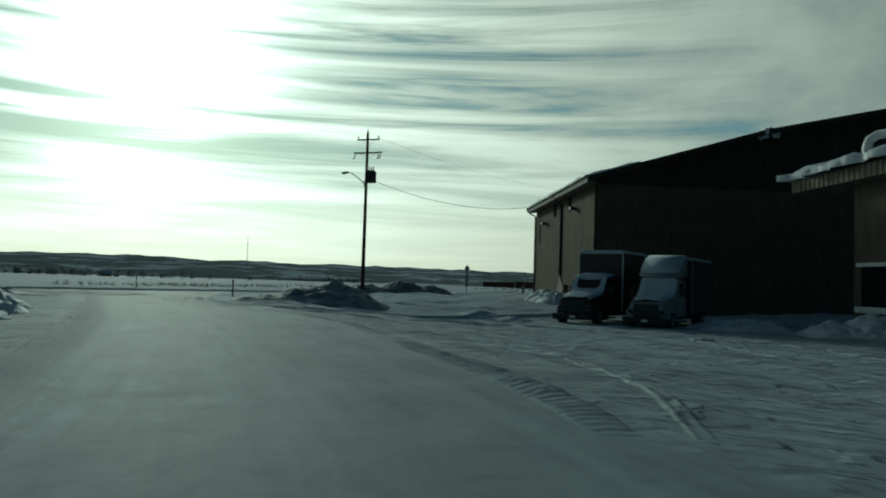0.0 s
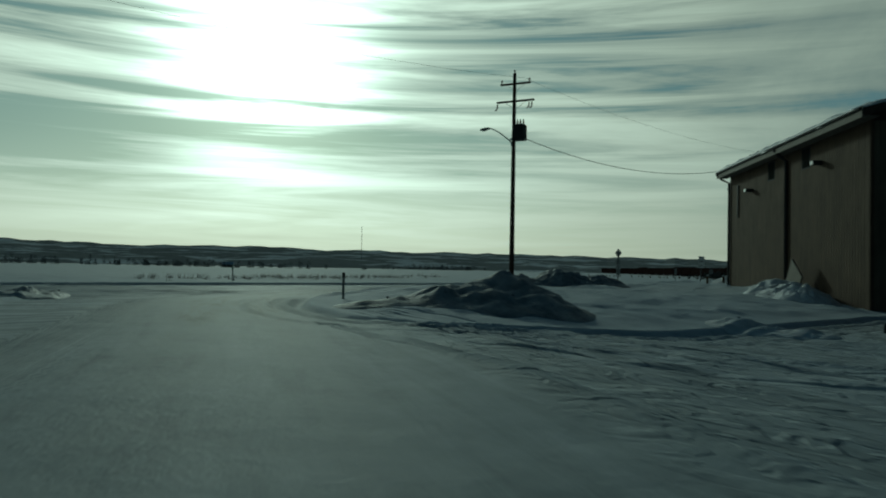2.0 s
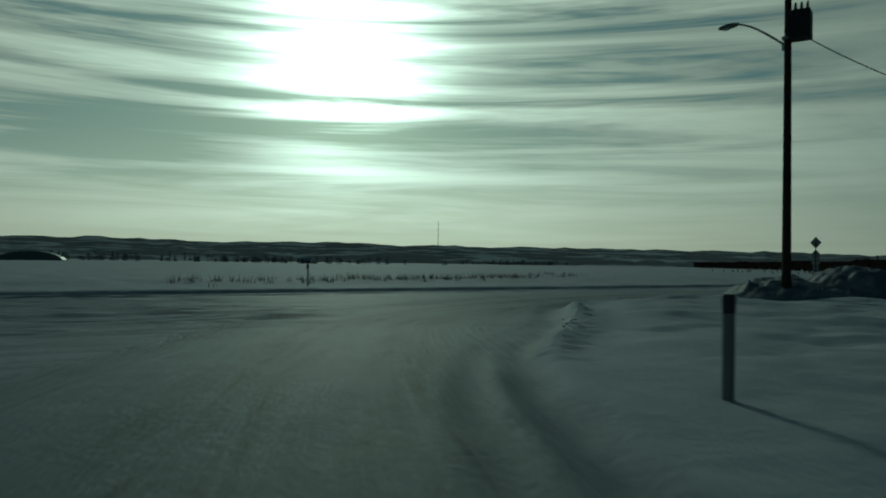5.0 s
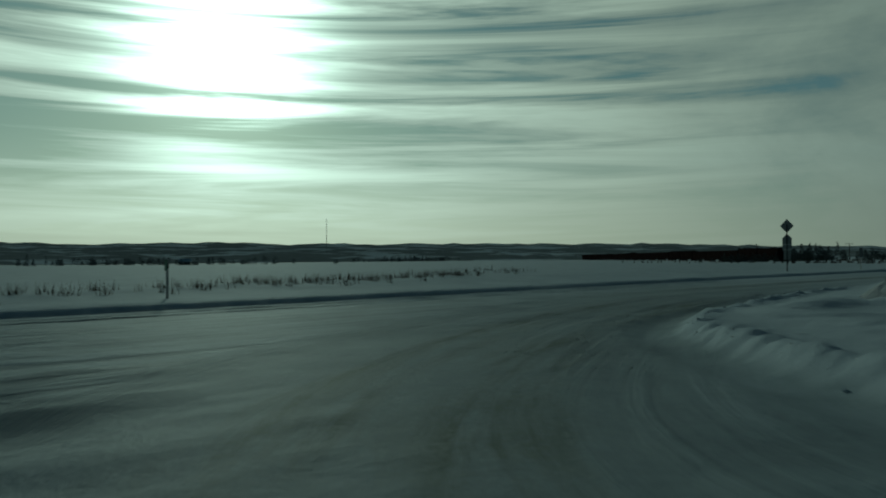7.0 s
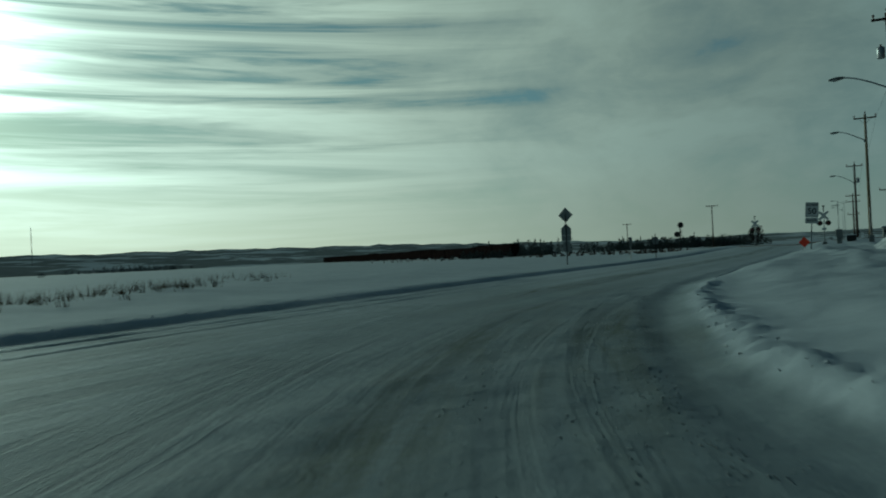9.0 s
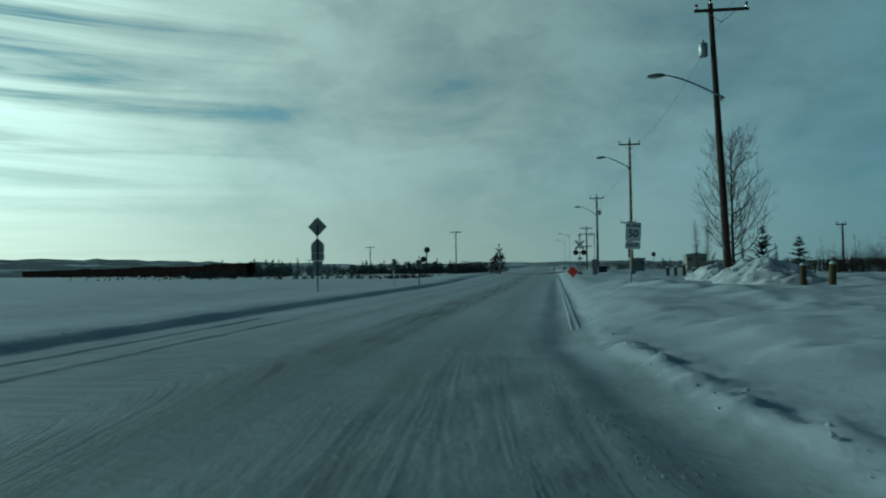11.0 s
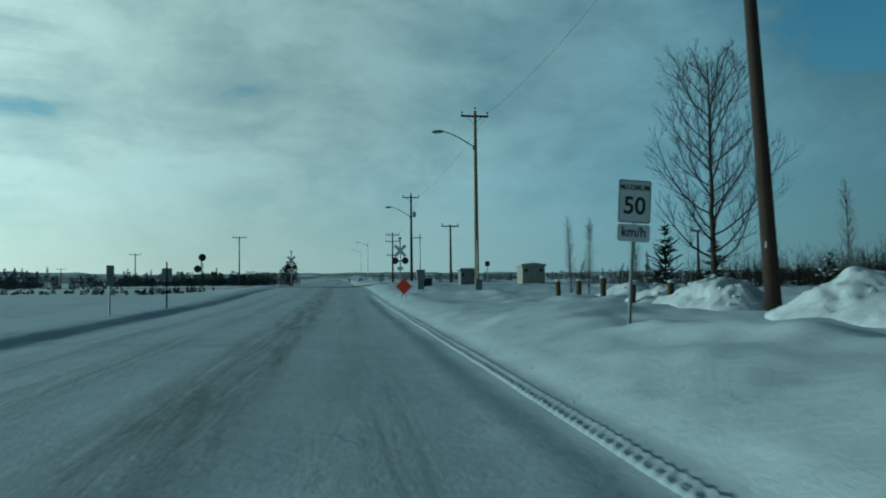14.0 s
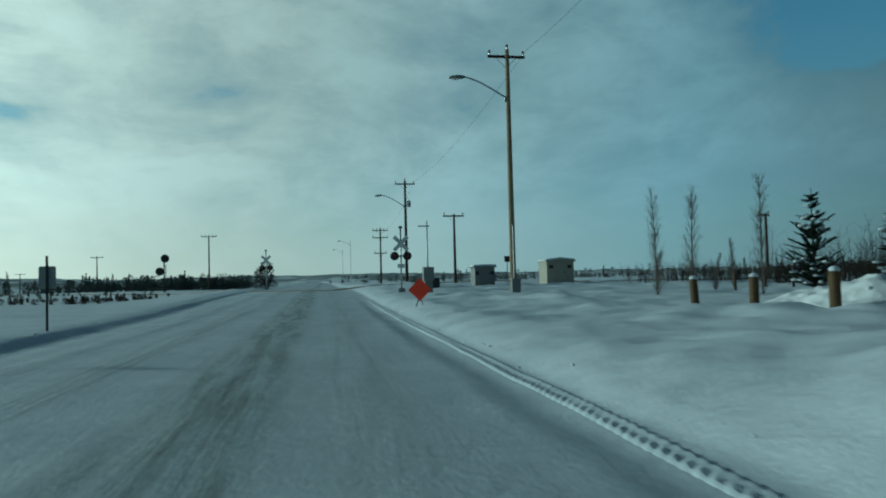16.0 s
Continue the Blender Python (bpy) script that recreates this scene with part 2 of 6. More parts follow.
def land(x, y):
    x, y = np.asarray(x, float), np.asarray(y, float)
    d = edge_distance(x, y)
    z = np.full(x.shape, -0.65)
    z = z - 0.42 * sstep(-59, -45, y) * sstep(22, 30, x) * (1 - sstep(-20, 0, y))
    z = z + 0.40 * sstep(22, 68, y) * (1 - 0.9 * sstep(78, 140, y)) * (0.1 + 0.9 * sstep(-13, -7, x))
    z = z + 0.05 * np.clip(1 - np.abs(x + 2) / 4.6, 0, 1)
    west = 1 - sstep(-7, -5, x)
    east = sstep(0.8, 1.6, x) * sstep(-24, -14, y)
    out = sstep(0.15 + 0.3 * (1 - east), 3.2 - 1.4 * east, d) * (1 - west) + sstep(-0.2, 1.0, d) * west
    # the yard edge by the heaps has hardly any bank
    soft = 1 - 0.85 * sstep(15, 19, x) * sstep(-59, -57.5, y) * (1 - sstep(-12, -4, y))
    rise = sstep(0.05, 0.6 + 0.15 * east, d) * (1 - west)
    z = z + 0.06 * west * out + (0.14 + 0.15 * east) * (out * west + 0.5 * (out * (1 - west) + rise))
    # the access road climbs towards the yard, and the plot inside the corner lies higher than the main road
    z = z + 0.26 * sstep(8, 19, x) * (1 - sstep(28, 33, x) * sstep(-56, -46, y)) * (1 - sstep(-24, -10, y))
    z = z + 0.22 * sstep(0.05, 0.65, d) * (1 - 0.25 * sstep(1.0, 7.0, d)) * (1 - west) * sstep(3, 8, x) * (1 - sstep(11, 17, x)) * (1 - sstep(-24, -12, y)) * sstep(-57, -54, y)
    corner = (1 - west) * (1 - east) * soft
    ridge = np.exp(-(np.maximum(np.abs(d - 0.36) - 0.05, 0) / 0.17) ** 2)
    z = z + corner * (ridge * (0.03 + 0.07 * value_noise(x * 0.45, y * 0.45, 9)) - 0.03 * np.exp(-((d - 1.3) / 0.4) ** 2))
    z = z + ridge * east * 0.02 + ridge * west * (0.04 + 0.04 * value_noise(x * 0.2, y * 0.2, 9))
    # a wheel groove and a thin crust berm along the foot of the bank
    foot = (1 - west) * sstep(-54, -50, y) * (1 - sstep(30, 50, y))
    broken = 0.35 + 1.1 * value_noise(x * 0.9, y * 0.9, 97) * value_noise(x * 0.23, y * 0.23, 98)
    z = z + foot * (0.013 * broken * np.exp(-((d + 0.86) / 0.13) ** 2) - 0.045 * np.exp(-((d + 0.36) / 0.26) ** 2) + 0.02 * np.exp(-((d - 0.06) / 0.08) ** 2))
    # deep paired ruts hug the inside of the turn out of the yard
    bend = (0.25 * sstep(9, 14, x) + 0.75 * sstep(15, 20, x)) * (1 - sstep(33, 40, x)) * sstep(-60, -57, y) * (1 - west)
    wave = 0.12 * fractal(x * 0.3, y * 0.3, 2, 87)
    for at, wide, deep in ((-0.05, 0.24, 0.10), (-0.75, 0.20, 0.06), (-1.9, 0.16, 0.04)):
        z = z + bend * deep * (0.45 * np.exp(-((np.abs(d + wave - at) - 1.6 * wide) / (0.6 * wide)) ** 2) - np.exp(-((d + wave - at) / wide) ** 2))
    z = z + (0.09 * sstep(0.2, 1.6, d) + 0.08 * sstep(2.2, 6.0, d)) * east + 0.20 * sstep(2.0, 9, d) * west * (1 - sstep(0, 25, y))
    z = z - 0.8 * sstep(90, 400, np.hypot(x, y)) * west * (1 - sstep(60, 140, y)) - 1.0 * sstep(30, 110, -x) * sstep(60, 120, y)
    z = z + out * (1 - 0.75 * west * (1 - sstep(2, 7, d))) * (0.13 * fractal(x * 0.16 + 0.1 * y, y * 0.3, 3, 21) + (0.06 + 0.03 * (1 - west)) * fractal(x * 0.9, y * 0.9, 3, 31) + 0.14 * (1 - west) * np.maximum(fractal(x * 0.42 + 0.1 * y, y * 0.8, 3, 99), 0) + 0.05 * np.abs(fractal(x * 0.35 + 0.2 * y, y * 0.5, 3, 33)) * (1 - west))
    lumps = np.exp(-((d - 0.55) / 0.42) ** 2) * soft
    z = z + lumps * (0.05 * np.maximum(fractal(x * 2.2, y * 2.2, 2, 41), -0.2) + 0.08 * fractal(x * 4.6, y * 4.6, 2, 43)) * (1 - 0.75 * west) * (1 - 0.75 * east)
    row = np.abs(line_distance(x, y, WINDROW, False))
    z = z + 0.30 * np.exp(-(row / 0.55) ** 2) * np.maximum(value_noise(x * 0.8, y * 0.7, 91) * 0.8 + 0.35 * value_noise(x * 2.1, y * 2.1, 93) - 0.35, 0)
    z = z + 0.15 * sstep(1.2, 2.6, d) * (1 - west) * sstep(-14, -8, y) * (1 - sstep(2, 9, y)) * (1 - sstep(11, 14, x))
    hump = np.maximum(fractal(x * 0.33 + 3, y * 0.2, 3, 47) - 0.02, 0) ** 1.5
    z = z + 0.40 * hump * sstep(1.6, 3.5, d) * (1 - west) * (1 - sstep(60, 90, y)) * (1 - sstep(18, 26, x))
    churn = np.exp(-((x - 3.2) / 2.2) ** 2 - ((y + 37) / 6.0) ** 2) + 0.8 * np.exp(-((x - 1.2) / 0.9) ** 2 - ((y + 27) / 6.0) ** 2)
    z = z + 0.035 * churn * (1 - sstep(-0.3, 0.1, d)) * fractal(x * 2.3, y * 1.5, 3, 95)
    arm = (1 - sstep(-50, -46, y)) * sstep(-7.5, -6, x) * (1 - sstep(6, 11, x)) * (1 - sstep(-0.4, 0.0, d)) * sstep(-110, -80, y)
    z = z + arm * (0.10 * np.maximum(fractal(x * 0.9, y * 0.22, 3, 111), -0.3) + 0.05 * np.maximum(fractal(x * 2.4, y * 0.9, 2, 113), -0.2))
    packed = 1 - sstep(-0.3, 0.25, d)
    arc = line_distance(x, y, ARC, False)
    yard = sstep(27, 33, x) * (0.12 + 0.88 * sstep(2.0, 5.5, np.abs(arc)))
    # wheel-dragged furrows that follow the turning line through the yard
    band = sstep(1.6, 3.0, np.abs(arc)) * (1 - sstep(8, 13, np.abs(arc))) * sstep(17, 24, x)
    furrow = fractal(arc * 1.25 + 0.25 * fractal(x * 0.3, y * 0.3, 2, 81), (x - y) * 0.05, 2, 83)
    z = z + packed * band * 0.08 * np.maximum(furrow, -0.2)
    z = z + packed * (0.014 * fractal(x * 1.1, y * 1.1, 3, 51) + yard * (0.035 * fractal(x * 0.55 + 0.3 * y, y * 0.95, 3, 61) + 0.05 * (0.25 - np.abs(fractal(x * 0.95 - 0.7 * y, y * 1.5 + 0.45 * x, 2, 67))) + 0.05 * np.maximum(fractal(x * 0.9 + 1.2 * y, y * 2.6 - 0.8 * x, 2, 69), -0.1)))
    return z


def land_at(x, y):
    return float(land(np.array([x]), np.array([y]))[0])


def spaced(spans):
    out = []
    for a, b, step in spans:
        out += list(np.arange(a, b - step * 0.5, step))
    return out


def growing(start, end, first, rate):
    out, step, v = [], first, start
    sign = 1 if end > start else -1
    while sign * (end - v) > 0:
        v += sign * step
        step *= rate
        out.append(v)
    return out


# ---- materials ----
def material(name):
    m = bpy.data.materials.new(name)
    m.use_nodes = True
    return m, m.node_tree, m.node_tree.nodes["Principled BSDF"]


def plain(name, color, rough=0.6, metal=0.0, grain=6.0, vary=0.25, bump=0.15, spec=0.5, island=False):
    """A painted, wooden or metal surface with two scales of wear."""
    m, t, b = material(name)
    co = node(t, "ShaderNodeTexCoord").outputs["Object"]
    fine = node(t, "ShaderNodeTexNoise", [("Vector", co), ("Scale", grain * 6), ("Detail", 4.0)]).outputs["Fac"]
    broad = node(t, "ShaderNodeTexNoise", [("Vector", co), ("Scale", grain * 0.5), ("Detail", 5.0), ("Roughness", 0.65)]).outputs["Fac"]
    amount = mth(t, "ADD", mth(t, "MULTIPLY", broad, 0.7), mth(t, "MULTIPLY", fine, 0.3))
    dark = tuple(c * (1 - vary) for c in color)
    light = tuple(min(1, c * (1 + vary)) for c in color)
    col = mix(t, ramp(t, amount, [(0.3, 0.0), (0.7, 1.0)]), dark, light)
    t.links.new(col, b.inputs["Base Color"])
    t.links.new(mth(t, "ADD", rough - 0.08, mth(t, "MULTIPLY", broad, 0.16)), b.inputs["Roughness"])
    b.inputs["Metallic"].default_value = metal
    b.inputs["Specular IOR Level"].default_value = spec
    bp = node(t, "ShaderNodeBump", [("Height", fine), ("Strength", bump), ("Distance", 0.01)])
    t.links.new(bp.outputs[0], b.inputs["Normal"])
    return m


def snow_material():
    """Fresh snow off the road; packed, furrowed and dirtied snow where the mesh carries wear."""
    m, t, b = material("snow")
    co = node(t, "ShaderNodeTexCoord").outputs["Object"]
    worn_by = {k: node(t, "ShaderNodeAttribute", attribute_name=k).outputs["Fac"] for k in ("packed", "dirt", "across", "along", "rut", "straight", "yard")}
    packed, dirt, rut = worn_by["packed"], worn_by["dirt"], worn_by["rut"]
    fine = node(t, "ShaderNodeTexNoise", [("Vector", co), ("Scale", 9.0), ("Detail", 6.0), ("Roughness", 0.7)]).outputs["Fac"]
    broad = node(t, "ShaderNodeTexNoise", [("Vector", co), ("Scale", 0.55), ("Detail", 6.0), ("Roughness", 0.6)]).outputs["Fac"]
    crust = node(t, "ShaderNodeTexNoise", [("Vector", co), ("Scale", 2.6), ("Detail", 7.0), ("Roughness", 0.7), ("Distortion", 0.6)]).outputs["Fac"]
    # streaks that follow the wheels: round the corner, or straight along the main road
    bent = node(t, "ShaderNodeCombineXYZ", [(0, worn_by["across"]), (1, worn_by["along"]), (2, 0.0)]).outputs[0]
    way_of = node(t, "ShaderNodeMix", [(0, worn_by["straight"]), (4, bent), (5, co)], data_type="VECTOR").outputs[1]

    def drawn(sx, sy, scale, detail, twist):
        mp = node(t, "ShaderNodeMapping", [("Vector", way_of), ("Scale", (sx, sy, 0.0))])
        return node(t, "ShaderNodeTexNoise", [("Vector", mp.outputs[0]), ("Scale", scale), ("Detail", detail), ("Roughness", 0.62), ("Distortion", twist)]).outputs["Fac"]

    drag = drawn(1.7, 0.16, 1.4, 5.0, 0.6)
    groove = drawn(1.4, 0.06, 1.4, 3.0, 0.9)
    lug = drawn(4.5, 3.6, 1.0, 2.0, 0.8)
    fresh = mix(t, ramp(t, mth(t, "ADD", mth(t, "MULTIPLY", broad, 0.6), mth(t, "MULTIPLY", crust, 0.4)), [(0.36, 0.0), (0.64, 1.0)]), (0.46, 0.51, 0.56), (0.57, 0.62, 0.665))
    hard = mix(t, ramp(t, mth(t, "ADD", mth(t, "ADD", mth(t, "MULTIPLY", drag, 0.45), mth(t, "MULTIPLY", crust, 0.15)), mth(t, "MULTIPLY", broad, 0.4)), [(0.38, 0.0), (0.62, 1.0)]), (0.25, 0.29, 0.315), (0.44, 0.495, 0.535))
    worn = mix(t, ramp(t, fine, [(0.35, 0.0), (0.7, 1.0)]), (0.10, 0.115, 0.10), (0.22, 0.25, 0.23))
    patchy = mth(t, "MULTIPLY", dirt, ramp(t, mth(t, "ADD", mth(t, "ADD", mth(t, "MULTIPLY", drag, 0.5), mth(t, "MULTIPLY", broad, 0.25)), mth(t, "MULTIPLY", fine, 0.25)), [(0.42, 0.05), (0.57, 1.0)]), True)
    # shade in the low of the grooves, mixed into the colour below
    rut_shade = mth(t, "MULTIPLY", rut, ramp(t, groove, [(0.40, 1.0), (0.52, 0.0)]))
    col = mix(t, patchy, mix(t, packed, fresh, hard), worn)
    col = mix(t, mth(t, "MULTIPLY", rut_shade, 0.55), col, (0.16, 0.19, 0.21))
    t.links.new(col, b.inputs["Base Color"])
    t.links.new(mth(t, "SUBTRACT", 0.85, mth(t, "MULTIPLY", packed, 0.1)), b.inputs["Roughness"])
    b.inputs["Specular IOR Level"].default_value = 0.12
    grainy = node(t, "ShaderNodeTexNoise", [("Vector", co), ("Scale", 45.0), ("Detail", 3.0)]).outputs["Fac"]
    hgt = mth(t, "ADD", mth(t, "ADD", mth(t, "MULTIPLY", fine, 0.5), mth(t, "MULTIPLY", crust, 0.8)), mth(t, "MULTIPLY", grainy, 0.08))
    slab = node(t, "ShaderNodeMapping", [("Vector", co), ("Rotation", (0, 0, 0.6)), ("Scale", (0.7, 1.9, 0.0))])
    slab = node(t, "ShaderNodeTexNoise", [("Vector", slab.outputs[0]), ("Scale", 1.15), ("Detail", 3.0), ("Roughness", 0.5), ("Distortion", 1.3)]).outputs["Fac"]
    plates = mth(t, "MULTIPLY", worn_by["yard"], mth(t, "ADD", ramp(t, slab, [(0.44, 0.0), (0.48, 1.0)]), ramp(t, slab, [(0.55, 0.0), (0.59, 1.0)])))
    hgt = mth(t, "ADD", hgt, mth(t, "MULTIPLY", plates, 5.0))
    furrow = mth(t, "MULTIPLY", rut, mth(t, "ADD", mth(t, "MULTIPLY", groove, 3.2), mth(t, "MULTIPLY", lug, 0.5)))
    bp = node(t, "ShaderNodeBump", [("Height", mth(t, "ADD", hgt, furrow)), ("Strength", 0.45), ("Distance", 0.06)])
    t.links.new(bp.outputs[0], b.inputs["Normal"])
    return m


def pile_material(name, dark, light):
    """Ploughed snow with grit, ice lumps and grey crust."""
    m, t, b = material(name)
    co = node(t, "ShaderNodeTexCoord").outputs["Object"]
    broad = node(t, "ShaderNodeTexNoise", [("Vector", co), ("Scale", 1.3), ("Detail", 7.0), ("Roughness", 0.65)]).outputs["Fac"]
    fine = node(t, "ShaderNodeTexNoise", [("Vector", co), ("Scale", 7.0), ("Detail", 6.0), ("Roughness", 0.7)]).outputs["Fac"]
    col = mix(t, ramp(t, broad, [(0.35, 0.0), (0.6, 1.0)]), dark, light)
    t.links.new(col, b.inputs["Base Color"])
    b.inputs["Roughness"].default_value = 0.7
    bp = node(t, "ShaderNodeBump", [("Height", mth(t, "ADD", broad, mth(t, "MULTIPLY", fine, 0.5))), ("Strength", 0.6), ("Distance", 0.12)])
    t.links.new(bp.outputs[0], b.inputs["Normal"])
    return m


def far_material():
    """Wooded hills with snowy clearings, distance haze put into the wood tones."""
    m, t, b = material("far_hills")
    co = node(t, "ShaderNodeTexCoord").outputs["Object"]
    sq = node(t, "ShaderNodeMapping", [("Vector", co), ("Scale", (0.011, 0.011, 0.10))])
    n1 = node(t, "ShaderNodeTexNoise", [("Vector", sq.outputs[0]), ("Scale", 1.0), ("Detail", 7.0), ("Roughness", 0.62)]).outputs["Fac"]
    n2 = node(t, "ShaderNodeTexNoise", [("Vector", co), ("Scale", 0.12), ("Detail", 4.0)]).outputs["Fac"]
    # wood tones lifted and blued to stand for haze over distance
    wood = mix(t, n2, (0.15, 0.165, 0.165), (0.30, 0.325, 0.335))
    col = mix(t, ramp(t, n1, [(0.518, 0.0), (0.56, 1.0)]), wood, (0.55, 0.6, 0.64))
    t.links.new(col, b.inputs["Base Color"])
    b.inputs["Roughness"].default_value = 0.95
    b.inputs["Specular IOR Level"].default_value = 0.0
    return m


def ribbed(name, color, pitch, rough=0.8, vary=0.3):
    """Vertical-ribbed cladding."""
    m, t, b = material(name)
    co = node(t, "ShaderNodeTexCoord").outputs["Object"]
    sp = node(t, "ShaderNodeSeparateXYZ", [(0, co)])
    run = mth(t, "ADD", sp.outputs[0], sp.outputs[1])
    wave = mth(t, "SINE", mth(t, "MULTIPLY", run, 2 * math.pi / pitch))
    rib = ramp(t, mth(t, "ADD", mth(t, "MULTIPLY", wave, 0.5), 0.5), [(0.55, 0.0), (0.8, 1.0)])
    broad = node(t, "ShaderNodeTexNoise", [("Vector", co), ("Scale", 0.7), ("Detail", 6.0), ("Roughness", 0.65)]).outputs["Fac"]
    drip = node(t, "ShaderNodeMapping", [("Vector", co), ("Scale", (3.0, 3.0, 0.25))])
    runs = node(t, "ShaderNodeTexNoise", [("Vector", drip.outputs[0]), ("Scale", 1.5), ("Detail", 4.0)]).outputs["Fac"]
    amt = mth(t, "ADD", mth(t, "MULTIPLY", broad, 0.5), mth(t, "MULTIPLY", runs, 0.5))
    col = mix(t, ramp(t, amt, [(0.35, 0.0), (0.65, 1.0)]), tuple(c * (1 - vary) for c in color), tuple(min(1, c * (1 + vary)) for c in color))
    t.links.new(col, b.inputs["Base Color"])
    b.inputs["Roughness"].default_value = rough
    b.inputs["Specular IOR Level"].default_value = 0.08
    bp = node(t, "ShaderNodeBump", [("Height", rib), ("Strength", 0.6), ("Distance", 0.03)])
    t.links.new(bp.outputs[0], b.inputs["Normal"])
    return m


def glass_material(name, tint=(0.02, 0.025, 0.03)):
    m, t, b = material(name)
    b.inputs["Base Color"].default_value = (*tint, 1)
    b.inputs["Roughness"].default_value = 0.2
    b.inputs["Specular IOR Level"].default_value = 0.04
    return m


SNOW = snow_material()
PILE = pile_material("ploughed_snow", (0.50, 0.53, 0.56), (0.74, 0.76, 0.78))
# darker copy of ploughed snow: the backlit heaps' shade is put into the colour
SHADE_PILE = pile_material("shade_toned_ploughed_snow", (0.15, 0.168, 0.185), (0.30, 0.325, 0.35))
HILLS = far_material()
CLODS = pile_material("trodden_snow_clods", (0.26, 0.285, 0.30), (0.46, 0.485, 0.50))
WOOD_DARK = plain("weathered_pole_wood", (0.055, 0.038, 0.03), 0.85, 0, 3, 0.35, 0.4, 0.2)
WOOD_TAN = plain("treated_pole_wood", (0.22, 0.17, 0.105), 0.8, 0, 3, 0.3, 0.4, 0.2)
POST_WOOD = plain("post_wood", (0.088, 0.06, 0.03), 0.8, 0, 4, 0.35, 0.4, 0.2)
GALV = plain("galvanised_steel", (0.38, 0.39, 0.40), 0.45, 0.7, 5, 0.15, 0.1)
DARK_METAL = plain("dark_metal", (0.04, 0.043, 0.043), 0.75, 0.1, 5, 0.3, 0.1, 0.12)
LAMP_GREY = plain("lamp_grey", (0.20, 0.21, 0.21), 0.5, 0.3, 5, 0.2, 0.1)
PORCELAIN = plain("porcelain", (0.17, 0.10, 0.08), 0.25, 0, 8, 0.2, 0.05)
CABLE = plain("cable", (0.03, 0.03, 0.03), 0.7, 0, 5, 0.1, 0.0)
SIGN_WHITE = plain("sign_white", (0.62, 0.63, 0.62), 0.5, 0, 4, 0.12, 0.05)
SIGN_BLACK = plain("sign_black", (0.015, 0.015, 0.015), 0.5, 0, 6, 0.2, 0.02)
SIGN_BACK = plain("sign_back", (0.23, 0.24, 0.24), 0.5, 0.5, 4, 0.2, 0.05)
SIGN_GREEN = plain("sign_green", (0.05, 0.16, 0.10), 0.5, 0, 4, 0.2, 0.05)
ORANGE = plain("work_sign_orange", (0.80, 0.055, 0.02), 0.6, 0, 4, 0.12, 0.05)
BARK = plain("aspen_bark", (0.05, 0.042, 0.034), 0.9, 0, 8, 0.35, 0.4, 0.1)
TWIG = plain("twig_bark", (0.030, 0.025, 0.021), 0.9, 0, 8, 0.3, 0.2, 0.1)
POPLAR = plain("poplar_bark", (0.11, 0.10, 0.088), 0.9, 0, 8, 0.3, 0.2, 0.1)
NEEDLE = plain("spruce_needles", (0.042, 0.062, 0.046), 0.9, 0, 6, 0.4, 0.2, 0.1)
GRASS = plain("dry_grass", (0.075, 0.058, 0.032), 0.9, 0, 6, 0.4, 0.2, 0.1)
TAN_WALL = ribbed("tan_cladding", (0.075, 0.055, 0.038), 0.30)
DARK_WALL = ribbed("dark_brown_cladding", (0.055, 0.046, 0.038), 0.30)
LOWER_WALL = ribbed("olive_brown_cladding", (0.11, 0.095, 0.07), 0.30)
ANNEX_WALL = ribbed("annex_cladding", (0.13, 0.105, 0.08), 0.30)
FLUTED = ribbed("fluted_fascia", (0.32, 0.27, 0.21), 0.22)
FASCIA = plain("painted_fascia", (0.12, 0.11, 0.09), 0.8, 0, 3, 0.2, 0.1)
ROOFING = plain("roof_metal", (0.08, 0.07, 0.065), 0.6, 0.3, 2, 0.25, 0.1)
WHITE_PAINT = plain("white_paint", (0.72, 0.72, 0.70), 0.5, 0, 3, 0.12, 0.08)
CREAM = plain("cream_hut_paint", (0.30, 0.28, 0.23), 0.55, 0, 3, 0.15, 0.1)
GREY_HUT = plain("grey_hut_paint", (0.17, 0.18, 0.175), 0.55, 0.1, 3, 0.15, 0.1)
MAROON = plain("maroon_truck_paint", (0.035, 0.017, 0.015), 0.5, 0, 2, 0.25, 0.05)
TRUCK_WHITE = plain("white_truck_paint", (0.26, 0.28, 0.31), 0.45, 0, 2, 0.15, 0.05)
RUBBER = plain("rubber", (0.02, 0.02, 0.02), 0.85, 0, 8, 0.3, 0.3)
GLASS = glass_material("dark_glass")
# dark panes without specular stand in for glass shaded under the eave
DARK_PANE = plain("matte_dark_pane", (0.02, 0.022, 0.02), 0.95, 0, 4, 0.2, 0.05, 0.0)
RED_LENS = plain("red_lens", (0.10, 0.01, 0.01), 0.3, 0, 8, 0.1, 0.0)
RAIL_BROWN = plain("rail_car_brown", (0.022, 0.015, 0.014), 0.9, 0, 0.5, 0.4, 0.1, 0.0)
RAIL_BLACK = plain("rail_car_black", (0.014, 0.014, 0.016), 0.9, 0, 0.5, 0.3, 0.1, 0.0)
STEEL = plain("rail_steel", (0.12, 0.09, 0.075), 0.6, 0.6, 3, 0.3, 0.1)

# ---- ground ----


